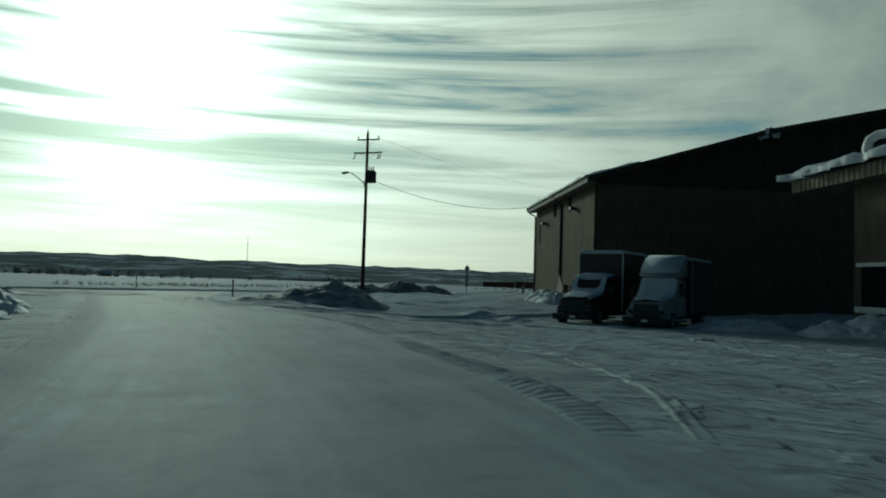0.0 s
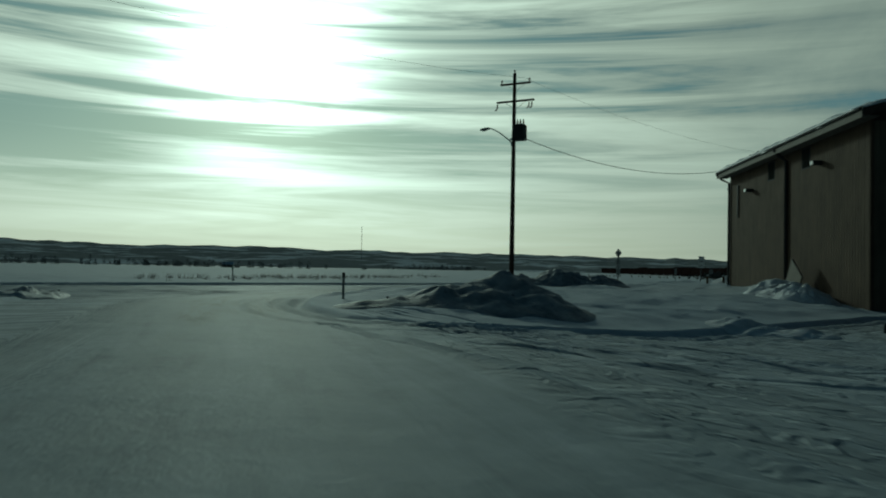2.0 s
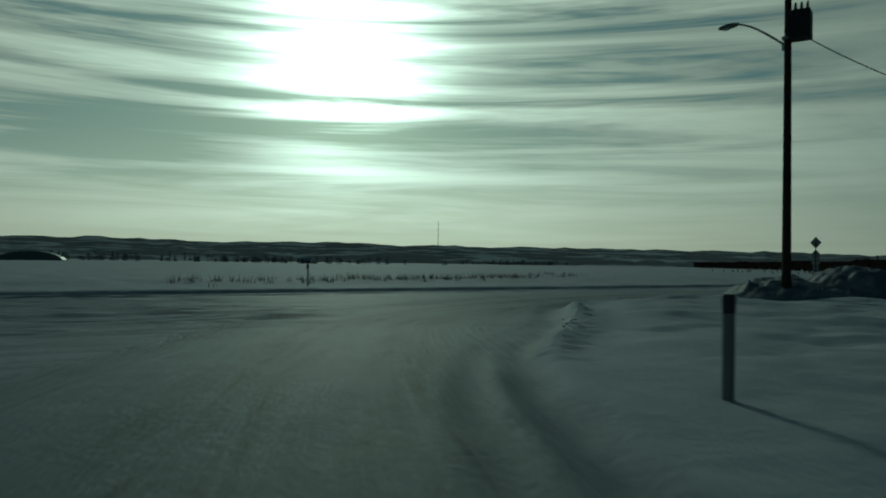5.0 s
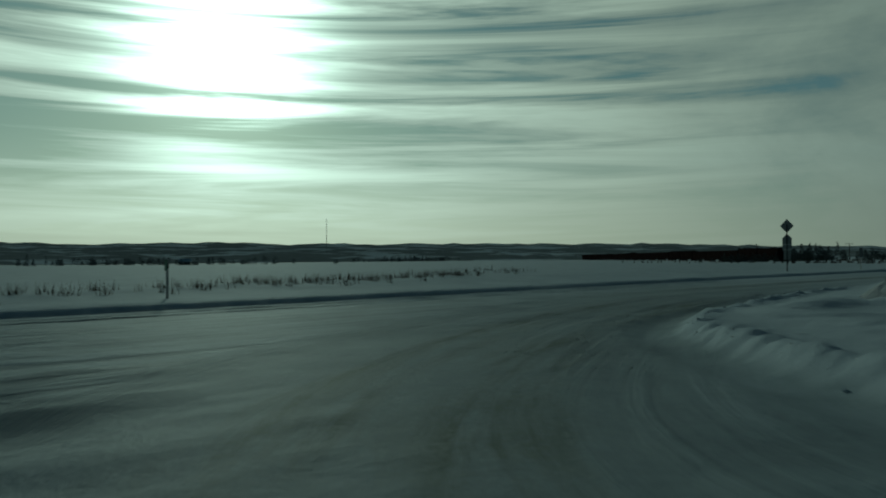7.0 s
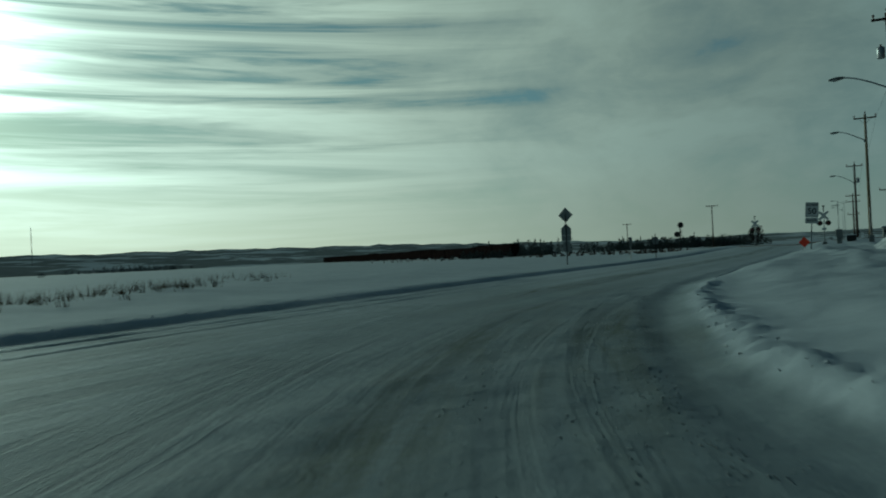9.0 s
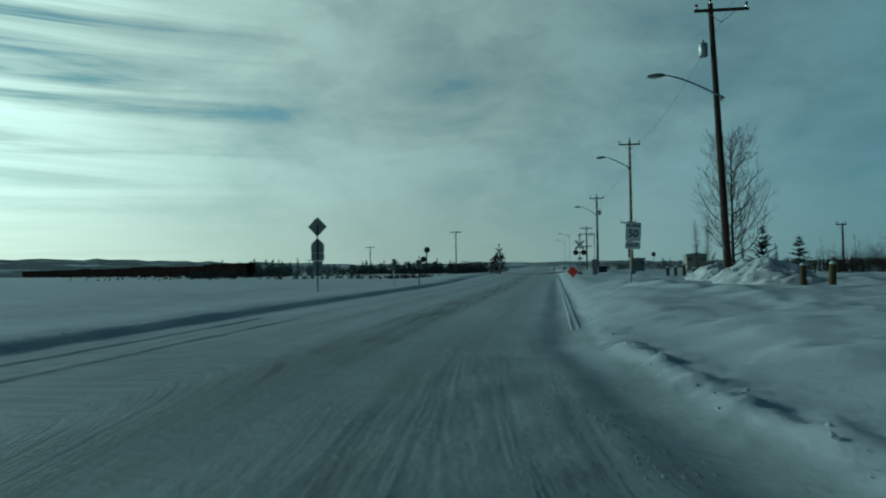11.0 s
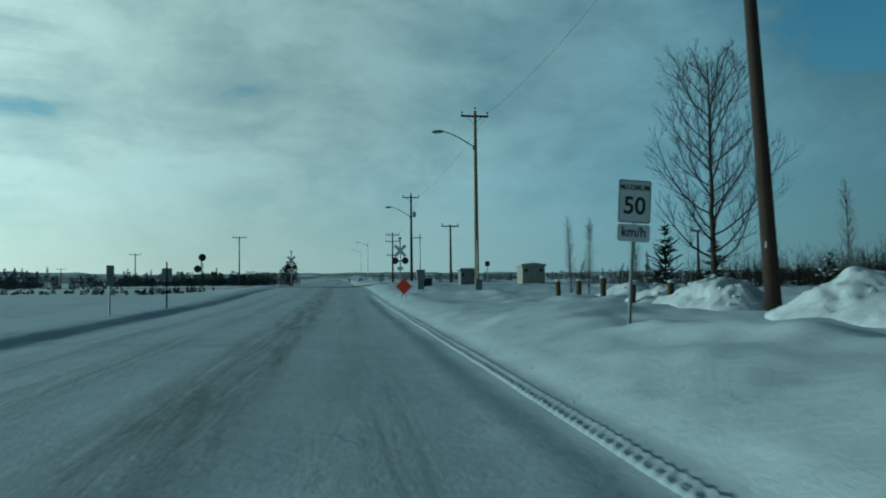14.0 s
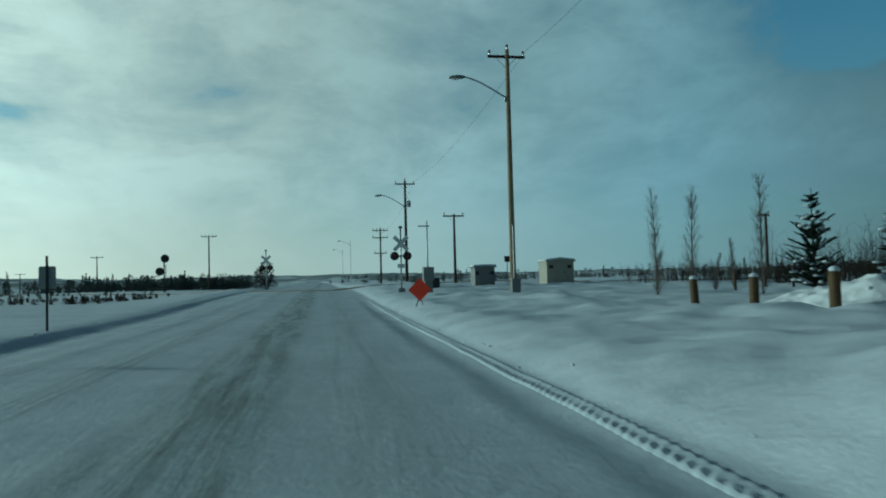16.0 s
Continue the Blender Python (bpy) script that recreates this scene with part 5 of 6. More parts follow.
# ---- railway line and train ----
RAILS = [(60, -32 + 70), (30, 52), (12, 62), (0, 70), (-14, 84), (-40, 122), (-72, 172), (-88, 192), (-130, 234), (-190, 292), (-270, 367), (-360, 445), (-520, 560)]


def along(s):
    for (ax, ay), (bx, by) in zip(RAILS, RAILS[1:]):
        n = math.hypot(bx - ax, by - ay)
        if s <= n:
            f = s / n
            return ax + (bx - ax) * f, ay + (by - ay) * f, math.atan2(by - ay, bx - ax)
        s -= n
    return bx, by, math.atan2(by - ay, bx - ax)


for off in (-0.72, 0.72):
    bm = bmesh.new()
    pts = []
    for k in range(0, 90):
        px, py, a = along(k * 5.0)
        pts.append((px - math.sin(a) * off, py + math.cos(a) * off, land_at(px, py) + 0.03))
    add_tube(bm, pts, 0.05, 4)
    tagged(mesh_object("rail", bm, STEEL), "rusty steel rail half buried in snow", "rail", "rails of the railway line")


def rail_car(s, length, h, mat, kind):
    px, py, a = along(s)
    z = land_at(px, py)
    ob = thing("rail_car", Matrix.Translation((px, py, z)) @ Matrix.Rotation(a, 4, "Z"), "dark brown " + kind + " standing on the railway line", "rail car", "freight cars of the parked train")
    L = length / 2
    if kind == "boxcar":
        part("body", box((-L, -1.5, 1.1), (L, 1.5, h), 0.08), mat, ob, "ribbed steel car body")
        part("roof", prism([(-1.55, h), (1.55, h), (0, h + 0.3)], -L, L, 0), mat, ob)
        part("door", box((-1.3, -1.58, 1.25), (1.3, -1.52, h - 0.25), 0.02), RAIL_BLACK, ob, "sliding door")
    else:
        part("body", prism([(-L - 0.3, h), (L + 0.3, h), (L + 0.3, 1.3), (L - 0.8, 0.75), (-L + 0.8, 0.75), (-L - 0.3, 1.3)], -1.5, 1.5, 1), mat, ob, "steel hopper body")
        for k in range(5):
            part("rib", box((-L + 1.5 + k * (2 * L - 3) / 4 - 0.08, -1.6, 1.6), (-L + 1.5 + k * (2 * L - 3) / 4 + 0.08, -1.5, h), 0.0), RAIL_BLACK, ob)
    part("underframe", box((-L - 0.4, -1.1, 0.8), (L + 0.4, 1.1, 1.1), 0.02), RAIL_BLACK, ob)
    for k in (-1, 1):
        bogie = part("bogie", box((k * (L - 2) - 1.2, -1.1, 0.35), (k * (L - 2) + 1.2, 1.1, 0.8), 0.05), RAIL_BLACK, ob)
        for q in (-0.85, 0.85):
            for sd in (-0.8, 0.8):
                part("wheel", tube([(k * (L - 2) + q, sd - 0.07, 0.45), (k * (L - 2) + q, sd + 0.07, 0.45)], 0.45, 14), STEEL, bogie)


s = 226.0
for k in range(19):
    if k in (0, 1, 5, 6, 11):
        rail_car(s, 17, 4.5, RAIL_BROWN, "boxcar")
    else:
        rail_car(s, 16.6, 4.35, RAIL_BROWN, "hopper")
    s += 18.2


# ---- bare trees ----
def grow(bm, start, heading, length, radius, depth, r, spread, upward, kids, cap=0.004):
    steps = max(3, int(length / 0.35))
    pts, rad = [Vector(start)], [radius]
    d = heading.normalized()
    for k in range(steps):
        f = (k + 1) / steps
        d = (d + Vector((r.gauss(0, 0.07), r.gauss(0, 0.07), r.gauss(0, 0.04) + upward))).normalized()
        pts.append(pts[-1] + d * (length / steps))
        rad.append(max(cap, radius * (1 - 0.86 * f)))
    add_tube(bm, pts, rad, 6 if radius > 0.03 else 4, False)
    if depth:
        for k in range(kids):
            f = 0.22 + 0.75 * (k + r.random()) / kids
            i = min(int(f * steps), steps - 1)
            dd = (pts[i + 1] - pts[i]).normalized()
            sidev = dd.orthogonal().normalized()
            sidev.rotate(Matrix.Rotation(r.random() * 2 * math.pi, 3, dd))
            h = (dd * (1 - spread) + sidev * spread).normalized()
            grow(bm, pts[i], h, length * (0.62 - 0.32 * f) * r.uniform(0.75, 1.2), max(cap, rad[i] * 0.55), depth - 1, r, spread, upward * 0.8, max(2, kids - 2), cap)


def aspen(x, y, height, seed, label, stout=1.0, wide=1.0):
    r = random.Random(seed)
    ob = thing("bare_tree", pose(x, y, land_at(x, y)), label, "tree", "bare trees")
    trunk_pts = [Vector((0, 0, -0.2))]
    rad = [0.095]
    n = 16
    for k in range(n):
        f = (k + 1) / n
        trunk_pts.append(Vector((r.gauss(0, 0.015) + trunk_pts[-1].x, r.gauss(0, 0.015) + trunk_pts[-1].y, height * f)))
        rad.append(0.088 * (1 - 0.9 * f) + 0.006)
    part("trunk", tube(trunk_pts, rad, 10), BARK, ob, "pale slender trunk", True)
    bm = bmesh.new()
    limbs = 34
    for k in range(limbs):
        f = 0.17 + 0.76 * k / limbs
        i = int(f * n)
        p = trunk_pts[i].lerp(trunk_pts[i + 1], f * n - i)
        a = k * 2.4 + r.uniform(-0.4, 0.4)
        rise = -0.12 + 1.2 * f + r.uniform(-0.14, 0.15)
        reach = height * (0.30 * (1 - f) ** 0.5 + 0.15) * r.uniform(0.8, 1.12) * wide
        grow(bm, p, Vector((math.cos(a), math.sin(a), rise)), reach, 0.036 * stout * (1 - 0.6 * f), 2, r, 0.42, 0.19, 8, 0.0032 * stout ** 3)
    part("crown", bm, TWIG, ob, "many thin upturned leafless branches")
    return ob


aspen(11.1, 5.5, 7.1, 77, "bare leafless aspen tree with upturned branches")
aspen(-5.6, 113, 3.3, 83, "small round bare tree beyond the crossing", 1.5, 1.6)


def columnar(x, y, height, seed):
    r = random.Random(seed)
    ob = thing("slim_tree", pose(x, y, land_at(x, y)), "slim columnar leafless young poplar in snow", "tree", "slim young poplars")
    bend = r.uniform(-0.25, 0.35)
    pts = [Vector((bend * (k / 10) ** 2, 0, -0.1 + height * k / 10)) for k in range(11)]
    part("trunk", tube(pts, [0.028 * (1 - 0.8 * k / 10) + 0.004 for k in range(11)], 6), POPLAR, ob)
    bm = bmesh.new()
    for k in range(120):
        f = r.uniform(0.04, 0.95)
        i = min(int(f * 10), 9)
        a = r.random() * 6.28
        grow(bm, pts[i], Vector((math.cos(a) * 0.42, math.sin(a) * 0.42, 1)), height * 0.24 * (1.1 - f * 0.6), 0.0045, 1, r, 0.34, 0.05, 4, 0.0019)
    part("crown", bm, POPLAR, ob, "close upright twigs")


for px, py, hh in ((13.6, 25.2, 4.3), (13.8, 22.9, 4.1), (16.0, 22.0, 4.3), (23.4, 15.6, 5.2), (21.8, 33, 2.6), (15.5, 29, 1.9), (17.3, 27.2, 1.7)):
    columnar(px, py, hh, int(px * 100 + py))


def spruce(x, y, height, width, seed, label, open_form):
    r = random.Random(seed)
    ob = thing("spruce", pose(x, y, land_at(x, y)), label, "conifer", "small snowy conifers")
    part("trunk", tube([(0, 0, -0.1), (0, 0, height * 0.98)], [0.06, 0.008], 8), TWIG, ob)
    needles, snow = bmesh.new(), bmesh.new()
    whorls = 15 if open_form else 19
    for k in range(whorls):
        f = 0.04 + 0.93 * k / whorls + r.uniform(-0.03, 0.03)
        n = 7 if k < whorls - 3 else 5
        reach = width * (1 - f) ** 0.85 + 0.08
        for j in range(n):
            a = 2 * math.pi * j / n + k * 0.7 + r.uniform(-0.2, 0.2)
            ln = reach * r.uniform(0.35, 1.2)
            rise = r.uniform(0.05, 0.6) if open_form else r.uniform(-0.2, 0.25)
            out = Vector((math.cos(a), math.sin(a), rise)).normalized()
            base = Vector((0, 0, f * height))
            tip = base + out * ln + Vector((0, 0, 0.10 * ln))
            add_tube(needles, [base, tip], [0.014, 0.004], 4, False)
            count = max(4, int(ln / 0.035))
            for q in range(count):
                g = 0.15 + 0.88 * q / count
                p = base.lerp(tip, g)
                size = (0.21 if open_form else 0.17) * (1.15 - 0.5 * g)
                for sgn in (-1, 1, 0):
                    dv = (out + Vector((-out.y, out.x, 0)) * sgn * r.uniform(0.6, 1.2) + Vector((0, 0, r.uniform(-0.25, 0.5)))).normalized()
                    w = dv.cross(Vector((0, 0, 1))).normalized() * size * 0.28
                    v = [needles.verts.new(p - w), needles.verts.new(p + w), needles.verts.new(p + dv * size)]
                    needles.faces.new(v)
            if r.random() < 0.42 and k < whorls - 1:
                g = bmesh.ops.create_icosphere(snow, subdivisions=1, radius=1.0)
                bmesh.ops.transform(snow, matrix=Matrix.Translation(base.lerp(tip, r.uniform(0.5, 0.85)) + Vector((0, 0, 0.035))) @ Matrix.Rotation(a, 4, "Z") @ Matrix.Diagonal((0.18, 0.11, 0.055, 1)), verts=g["verts"])
    part("crown", needles, NEEDLE, ob, "dark green needled branches")
    tagged(part("branch_snow", snow, SNOW, ob, "clumps of snow on branches", True), kind="stuff")


spruce(17.0, 20.6, 3.6, 1.15, 301, "young pine with open upturned snowy branches", True)
spruce(18.9, 19.2, 2.75, 0.85, 302, "small dark spruce dusted with snow", False)
spruce(31.0, 27.0, 2.4, 0.8, 303, "small dark spruce in the thicket", False)


# ---- thicket, far woods, dry grass ----
def thicket(name, stations, label, stem, count, seed, tone):
    r = random.Random(seed)
    bm = bmesh.new()
    for k in range(count):
        (x0, y0), (x1, y1), depth, (h0, h1) = stations[r.randrange(len(stations))]
        f, g = r.random(), r.uniform(-depth, depth)
        nx, ny = -(y1 - y0), x1 - x0
        nl = math.hypot(nx, ny)
        x, y = x0 + (x1 - x0) * f + nx / nl * g, y0 + (y1 - y0) * f + ny / nl * g
        z = land_at(x, y) - 0.1
        h = r.uniform(h0, h1) * r.uniform(0.6, 1.1)
        top = Vector((x + r.gauss(0, 0.12) * h, y + r.gauss(0, 0.1) * h, z + h))
        p = Vector((x, y, z))
        add_tube(bm, [p, p.lerp(top, 0.5) + Vector((r.gauss(0, 0.04) * h, 0, 0)), top], [stem, stem * 0.7, stem * 0.25], 3, False)
        for q in range(7):
            t = r.uniform(0.25, 0.95)
            a = p.lerp(top, t)
            b = a + Vector((r.gauss(0, 0.16), r.gauss(0, 0.16), r.uniform(0.1, 0.32))) * h * 0.9
            add_tube(bm, [a, b], [stem * 0.5, stem * 0.2], 3, False)
    return tagged(mesh_object(name, bm, tone), label, "brush", kind="stuff")


thicket("thicket", [((30, 26), (66, 22), 3.0, (1.4, 2.5)), ((26, 33), (70, 36), 4.0, (1.8, 3.2)), ((36, 16), (70, 8), 4.0, (2.0, 3.6)), ((22, 42), (60, 60), 3.0, (0.9, 1.6)), ((31, 22), (66, 16), 3.0, (0.9, 3.2))], "grey-brown leafless thicket behind the verge", 0.013, 7000, 401, TWIG)
RUSSET = plain("dead_brush", (0.085, 0.073, 0.062), 0.95, 0, 0.5, 0.4, 0.1, 0.0)
# far brush colour carries the distance haze: lighter and bluer than bare twigs
HAZE_BRUSH = plain("hazed_low_brush", (0.13, 0.142, 0.142), 0.95, 0, 0.5, 0.4, 0.1, 0.0)

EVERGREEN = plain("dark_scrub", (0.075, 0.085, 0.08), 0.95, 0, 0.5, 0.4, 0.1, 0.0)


def bush_row(name, row, count, size, seed, label, tone=HAZE_BRUSH, lump=0.6):
    """A row of ragged small trees and shrubs seen from afar, made of many small tufts."""
    r = random.Random(seed)
    co, faces = [], []
    for k in range(count):
        (x0, y0), (x1, y1), depth = row[r.randrange(len(row))]
        f = r.random()
        x, y = x0 + (x1 - x0) * f + r.uniform(-depth, depth), y0 + (y1 - y0) * f + r.uniform(-depth, depth)
        z = land_at(x, y)
        w, h = size * r.uniform(0.4, 1.2), size * r.uniform(0.5, 1.5)
        pointed = r.random() < 0.18
        for q in range(170):
            u = r.random()
            hh = h * u * (1.25 if pointed else 1.0)
            wide = w * ((1 - u) if pointed else math.sqrt(max(0.02, 1 - (2 * u - 0.8) ** 2 * 0.7))) * 0.6
            a = r.random() * 6.28
            rr = wide * math.sqrt(r.random())
            p = Vector((x + math.cos(a) * rr, y + math.sin(a) * rr, z + hh))
            e = size * lump * 0.14 * r.uniform(0.5, 1.5)
            n = len(co)
            for d in ((r.uniform(-1, 1), r.uniform(-1, 1), r.uniform(-0.6, 1)) for _ in range(3)):
                co.append((p.x + d[0] * e, p.y + d[1] * e, max(z - 0.05, p.z + d[2] * e * 1.4)))
            faces.append((n, n + 1, n + 2))
    me = bpy.data.meshes.new(name)
    me.from_pydata(co, [], faces)
    me.materials.append(tone)
    return tagged(new(name, me), label, "brush", kind="stuff")


bush_row("roadside_brush", [((-8, 136), (-40, 150), 4), ((-40, 160), (-110, 190), 8), ((-14, 160), (-60, 210), 12)], 330, 2.0, 501, "dark scrubby bushes beyond the railway", EVERGREEN)
bush_row("rail_brush", [((-11.5, 62), (-15, 48), 1.2), ((-15, 52), (-32, 62), 3), ((-30, 56), (-70, 84), 6), ((-22, 96), (-60, 118), 5)], 170, 0.36, 505, "low dark brown brush and dead grass on the rail bank", RUSSET, 0.95)
bush_row("thicket_base", [((33, 30), (64, 27), 3), ((37, 21), (66, 14), 3), ((27, 36), (50, 38), 3)], 260, 0.9, 507, "tangled dark undergrowth below the thicket", TWIG, 0.6)
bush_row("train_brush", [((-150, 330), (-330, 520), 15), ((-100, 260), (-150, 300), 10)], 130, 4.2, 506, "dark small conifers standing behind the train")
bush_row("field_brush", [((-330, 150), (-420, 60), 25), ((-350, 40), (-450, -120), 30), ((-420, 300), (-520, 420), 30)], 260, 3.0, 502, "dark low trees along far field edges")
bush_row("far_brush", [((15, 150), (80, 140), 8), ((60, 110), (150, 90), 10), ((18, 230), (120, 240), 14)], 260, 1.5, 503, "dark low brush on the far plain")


def grass_tufts(area, count, seed):
    r = random.Random(seed)
    bm = bmesh.new()
    for k in range(count):
        (x0, y0), (x1, y1), depth = area[r.randrange(len(area))]
        f = r.random()
        x, y = x0 + (x1 - x0) * f + r.gauss(0, depth), y0 + (y1 - y0) * f + r.gauss(0, depth)
        z = land_at(x, y) - 0.03
        for q in range(r.randrange(5, 12)):
            h = r.uniform(0.15, 0.5)
            a = r.random() * 6.28
            base = Vector((x + r.gauss(0, 0.12), y + r.gauss(0, 0.12), z))
            tip = base + Vector((math.cos(a) * h * 0.5, math.sin(a) * h * 0.5, h))
            w = Vector((-math.sin(a), math.cos(a), 0)) * 0.013
            bm.faces.new([bm.verts.new(base - w), bm.verts.new(base + w), bm.verts.new(tip)])
    tagged(mesh_object("dry_grass", bm, GRASS), "dry grass tufts poking through the snow", "grass", kind="stuff")


grass_tufts([((-14.5, -37), (-17, -24), 0.9), ((-14.5, -37), (-17, -24), 1.3), ((-17, -24), (-24, -12), 1.4), ((-12.5, -48), (-14.5, -37), 1.2)], 230, 601)


# ---- the long shop building ----
# local frame: x runs along the gable wall, y runs back along the eaves wall
SHOP = Matrix.Translation((29.4, -28.2, 0)) @ Matrix.Rotation(radians(45), 4, "Z")
shop = thing("shop_building", SHOP, "long dark shop building with tan side wall and snowy roof", "building")
GZ = land_at(29.4, -28.2) - 0.6
DEPTH, RUN = 22.2, 44.0
profile = [(0, GZ), (0, 8.6), (12.3, 12.2), (22.0, 14.3), (31.7, 12.2), (RUN, 8.6), (RUN, GZ)]
part("gable_wall", prism([(0, GZ), (0, 8.2), (RUN, 8.2), (RUN, GZ)], 0, 0.3, 1), LOWER_WALL, shop, "dark olive-brown ribbed gable wall")
part("gable_peak", prism([(0, 8.2)] + profile[1:-1] + [(RUN, 8.2)], -0.012, 0.3, 1), DARK_WALL, shop, "near-black upper gable cladding")
part("rear_wall", prism(profile, DEPTH - 0.3, DEPTH, 1), DARK_WALL, shop)
part("eaves_wall", box((-0.012, 0.3, GZ), (0.3, DEPTH - 0.3, 8.6)), TAN_WALL, shop, "tan ribbed side wall")
part("far_wall", box((RUN - 0.3, 0.3, GZ), (RUN, DEPTH - 0.3, 8.6)), DARK_WALL, shop)
part("corner_trim", box((-0.04, -0.02, GZ), (0.14, 0.30, 8.6), 0.01), TAN_WALL, shop, "tan corner trim")
roof_line = [(-0.75, 8.60), (12.3, 12.5), (22, 14.6), (31.7, 12.5), (RUN + 0.75, 8.60)]
under = [(a, b - 0.28) for a, b in roof_line]
part("roof", prism(roof_line + under[::-1], -0.8, DEPTH + 0.75, 1), ROOFING, shop, "low-pitched metal roof")
part("eaves_fascia", box((-0.80, -0.82, 8.2), (-0.74, DEPTH + 0.77, 8.72), 0.01), FASCIA, shop, "pale fascia board")
part("soffit", box((-0.74, -0.80, 8.24), (-0.02, DEPTH + 0.75, 8.30)), FASCIA, shop)
part("gutter", tube([(-0.86, -0.8, 8.62), (-0.86, DEPTH + 0.75, 8.62)], 0.06, 8), DARK_METAL, shop)
rake = bmesh.new()
for (a, b), (c, d) in zip(roof_line, roof_line[1:]):
    add_box(rake, (0, -0.86, -0.34), (math.hypot(c - a, d - b), -0.80, 0.03), 0.0, Matrix.Translation((a, 0, b)) @ Matrix.Rotation(-math.atan2(d - b, c - a), 4, "Y"))
part("rake_board", rake, DARK_WALL, shop)


def roof_snow(parent, a, b, y0, y1, thick, seed, fray=0.1):
    """A lumpy slab of snow lying on a roof slope from a to b."""
    n, m = 26, 60
    bm = bmesh.new()
    grid = []
    for i in range(n):
        f = i / (n - 1)
        row = []
        for j in range(m):
            g = j / (m - 1)
            yy = y0 + (y1 - y0) * g
            ragged = 0.35 * noise.noise((yy * 0.45, seed, 0)) + 0.2 * noise.noise((yy * 1.7, seed, 3))
            ff = f if f > 0.12 else f + ragged * fray * (1 - f / 0.12)
            x = a[0] + (b[0] - a[0]) * ff
            z = a[1] + (b[1] - a[1]) * ff
            edge = min(1.0, 0.45 + f * 12, (1 - f) * 6, g * 10 + 0.25, (1 - g) * 10 + 0.25)
            h = thick * edge ** 0.5 * (1 + 0.6 * noise.noise((x * 0.8, yy * 0.8, seed)) + 0.3 * noise.noise((x * 2.5, yy * 2.5, seed)))
            row.append(bm.verts.new((x, yy, z + max(h, 0.004) + 0.004)))
        grid.append(row)
    for i in range(n - 1):
        for j in range(m - 1):
            bm.faces.new((grid[i][j], grid[i + 1][j], grid[i + 1][j + 1], grid[i][j + 1]))
    rim = grid[0] + [r[-1] for r in grid[1:]] + grid[-1][-2::-1] + [r[0] for r in grid[-2:0:-1]]
    low = [bm.verts.new((v.co.x, v.co.y, a[1] + (b[1] - a[1]) * (v.co.x - a[0]) / (b[0] - a[0]) - 0.01)) for v in rim]
    for k in range(len(rim)):
        q = (k + 1) % len(rim)
        bm.faces.new((rim[k], rim[q], low[q], low[k]))
    part("roof_snow", bm, PILE, parent, "lumpy crust of snow on the roof", True)


roof_snow(shop, (-0.84, 8.575), (3.2, 9.78), -0.4, DEPTH + 0.6, 0.30, 3)
lump = bmesh.new()
for k in range(22):
    g = bmesh.ops.create_icosphere(lump, subdivisions=2, radius=rnd.uniform(0.06, 0.2))
    bmesh.ops.scale(lump, vec=(1.1, 0.9, 1.1), verts=g["verts"])
    bmesh.ops.translate(lump, vec=(12.4 + rnd.uniform(-0.9, 0.7), -0.6 + rnd.uniform(-0.2, 0.3), 12.42 + rnd.uniform(-0.5, 0.08)), verts=g["verts"])
part("snow_cornice", lump, PILE, shop, "clump of snow hanging at the ridge step", True)
for wy, wz in ((7.6, 7.55), (13.2, 7.55)):
    win = part("window", box((-0.03, wy - 0.62, wz - 0.62), (0.05, wy + 0.62, wz + 0.62), 0.01), DARK_METAL, shop, "small dark high window")
    part("pane", box((-0.045, wy - 0.54, wz - 0.54), (-0.032, wy - 0.03, wz + 0.54)), DARK_PANE, win)
    part("pane", box((-0.045, wy + 0.03, wz - 0.54), (-0.032, wy + 0.54, wz + 0.54)), DARK_PANE, win)
for wy, wz in ((5.6, 7.0), (17.0, 6.7)):
    wl = part("wall_lamp", box((-0.50, wy - 0.2, wz - 0.12), (-0.02, wy + 0.2, wz + 0.12), 0.04), DARK_METAL, shop, "projecting wall lamp")
    part("lens", box((-0.52, wy - 0.17, wz - 0.1), (-0.502, wy + 0.17, wz + 0.1)), WHITE_PAINT, wl)
part("cable_box", box((-0.10, 19.9, 5.0), (-0.015, 20.15, 7.4), 0.01), DARK_METAL, shop, "tall dark cable box")
part("downpipe", tube([(-0.86, 10.4, 8.5), (-0.5, 10.4, 8.1), (-0.11, 10.4, 7.8), (-0.11, 10.4, GZ + 0.5)], 0.10, 8), DARK_METAL, shop, "dark downpipe")
part("downpipe", tube([(-0.86, DEPTH + 0.6, 8.5), (-0.55, DEPTH + 0.1, 8.05), (-0.11, DEPTH - 0.12, 7.8), (-0.11, DEPTH - 0.12, GZ + 0.5)], 0.085, 8), DARK_METAL, shop, "dark downpipe")
slab = mesh_object("board_scrap", box((-0.9, -0.05, 0), (0.9, 0.05, 1.5), 0.02), FASCIA)
slab.matrix_world = Matrix.Translation((23.4, -23.2, land_at(23.4, -23.2) + 0.35)) @ Matrix.Rotation(radians(-45), 4, "Z") @ Matrix.Rotation(radians(35), 4, "Y")
tagged(slab, "pale leaning board half buried in snow", "board")

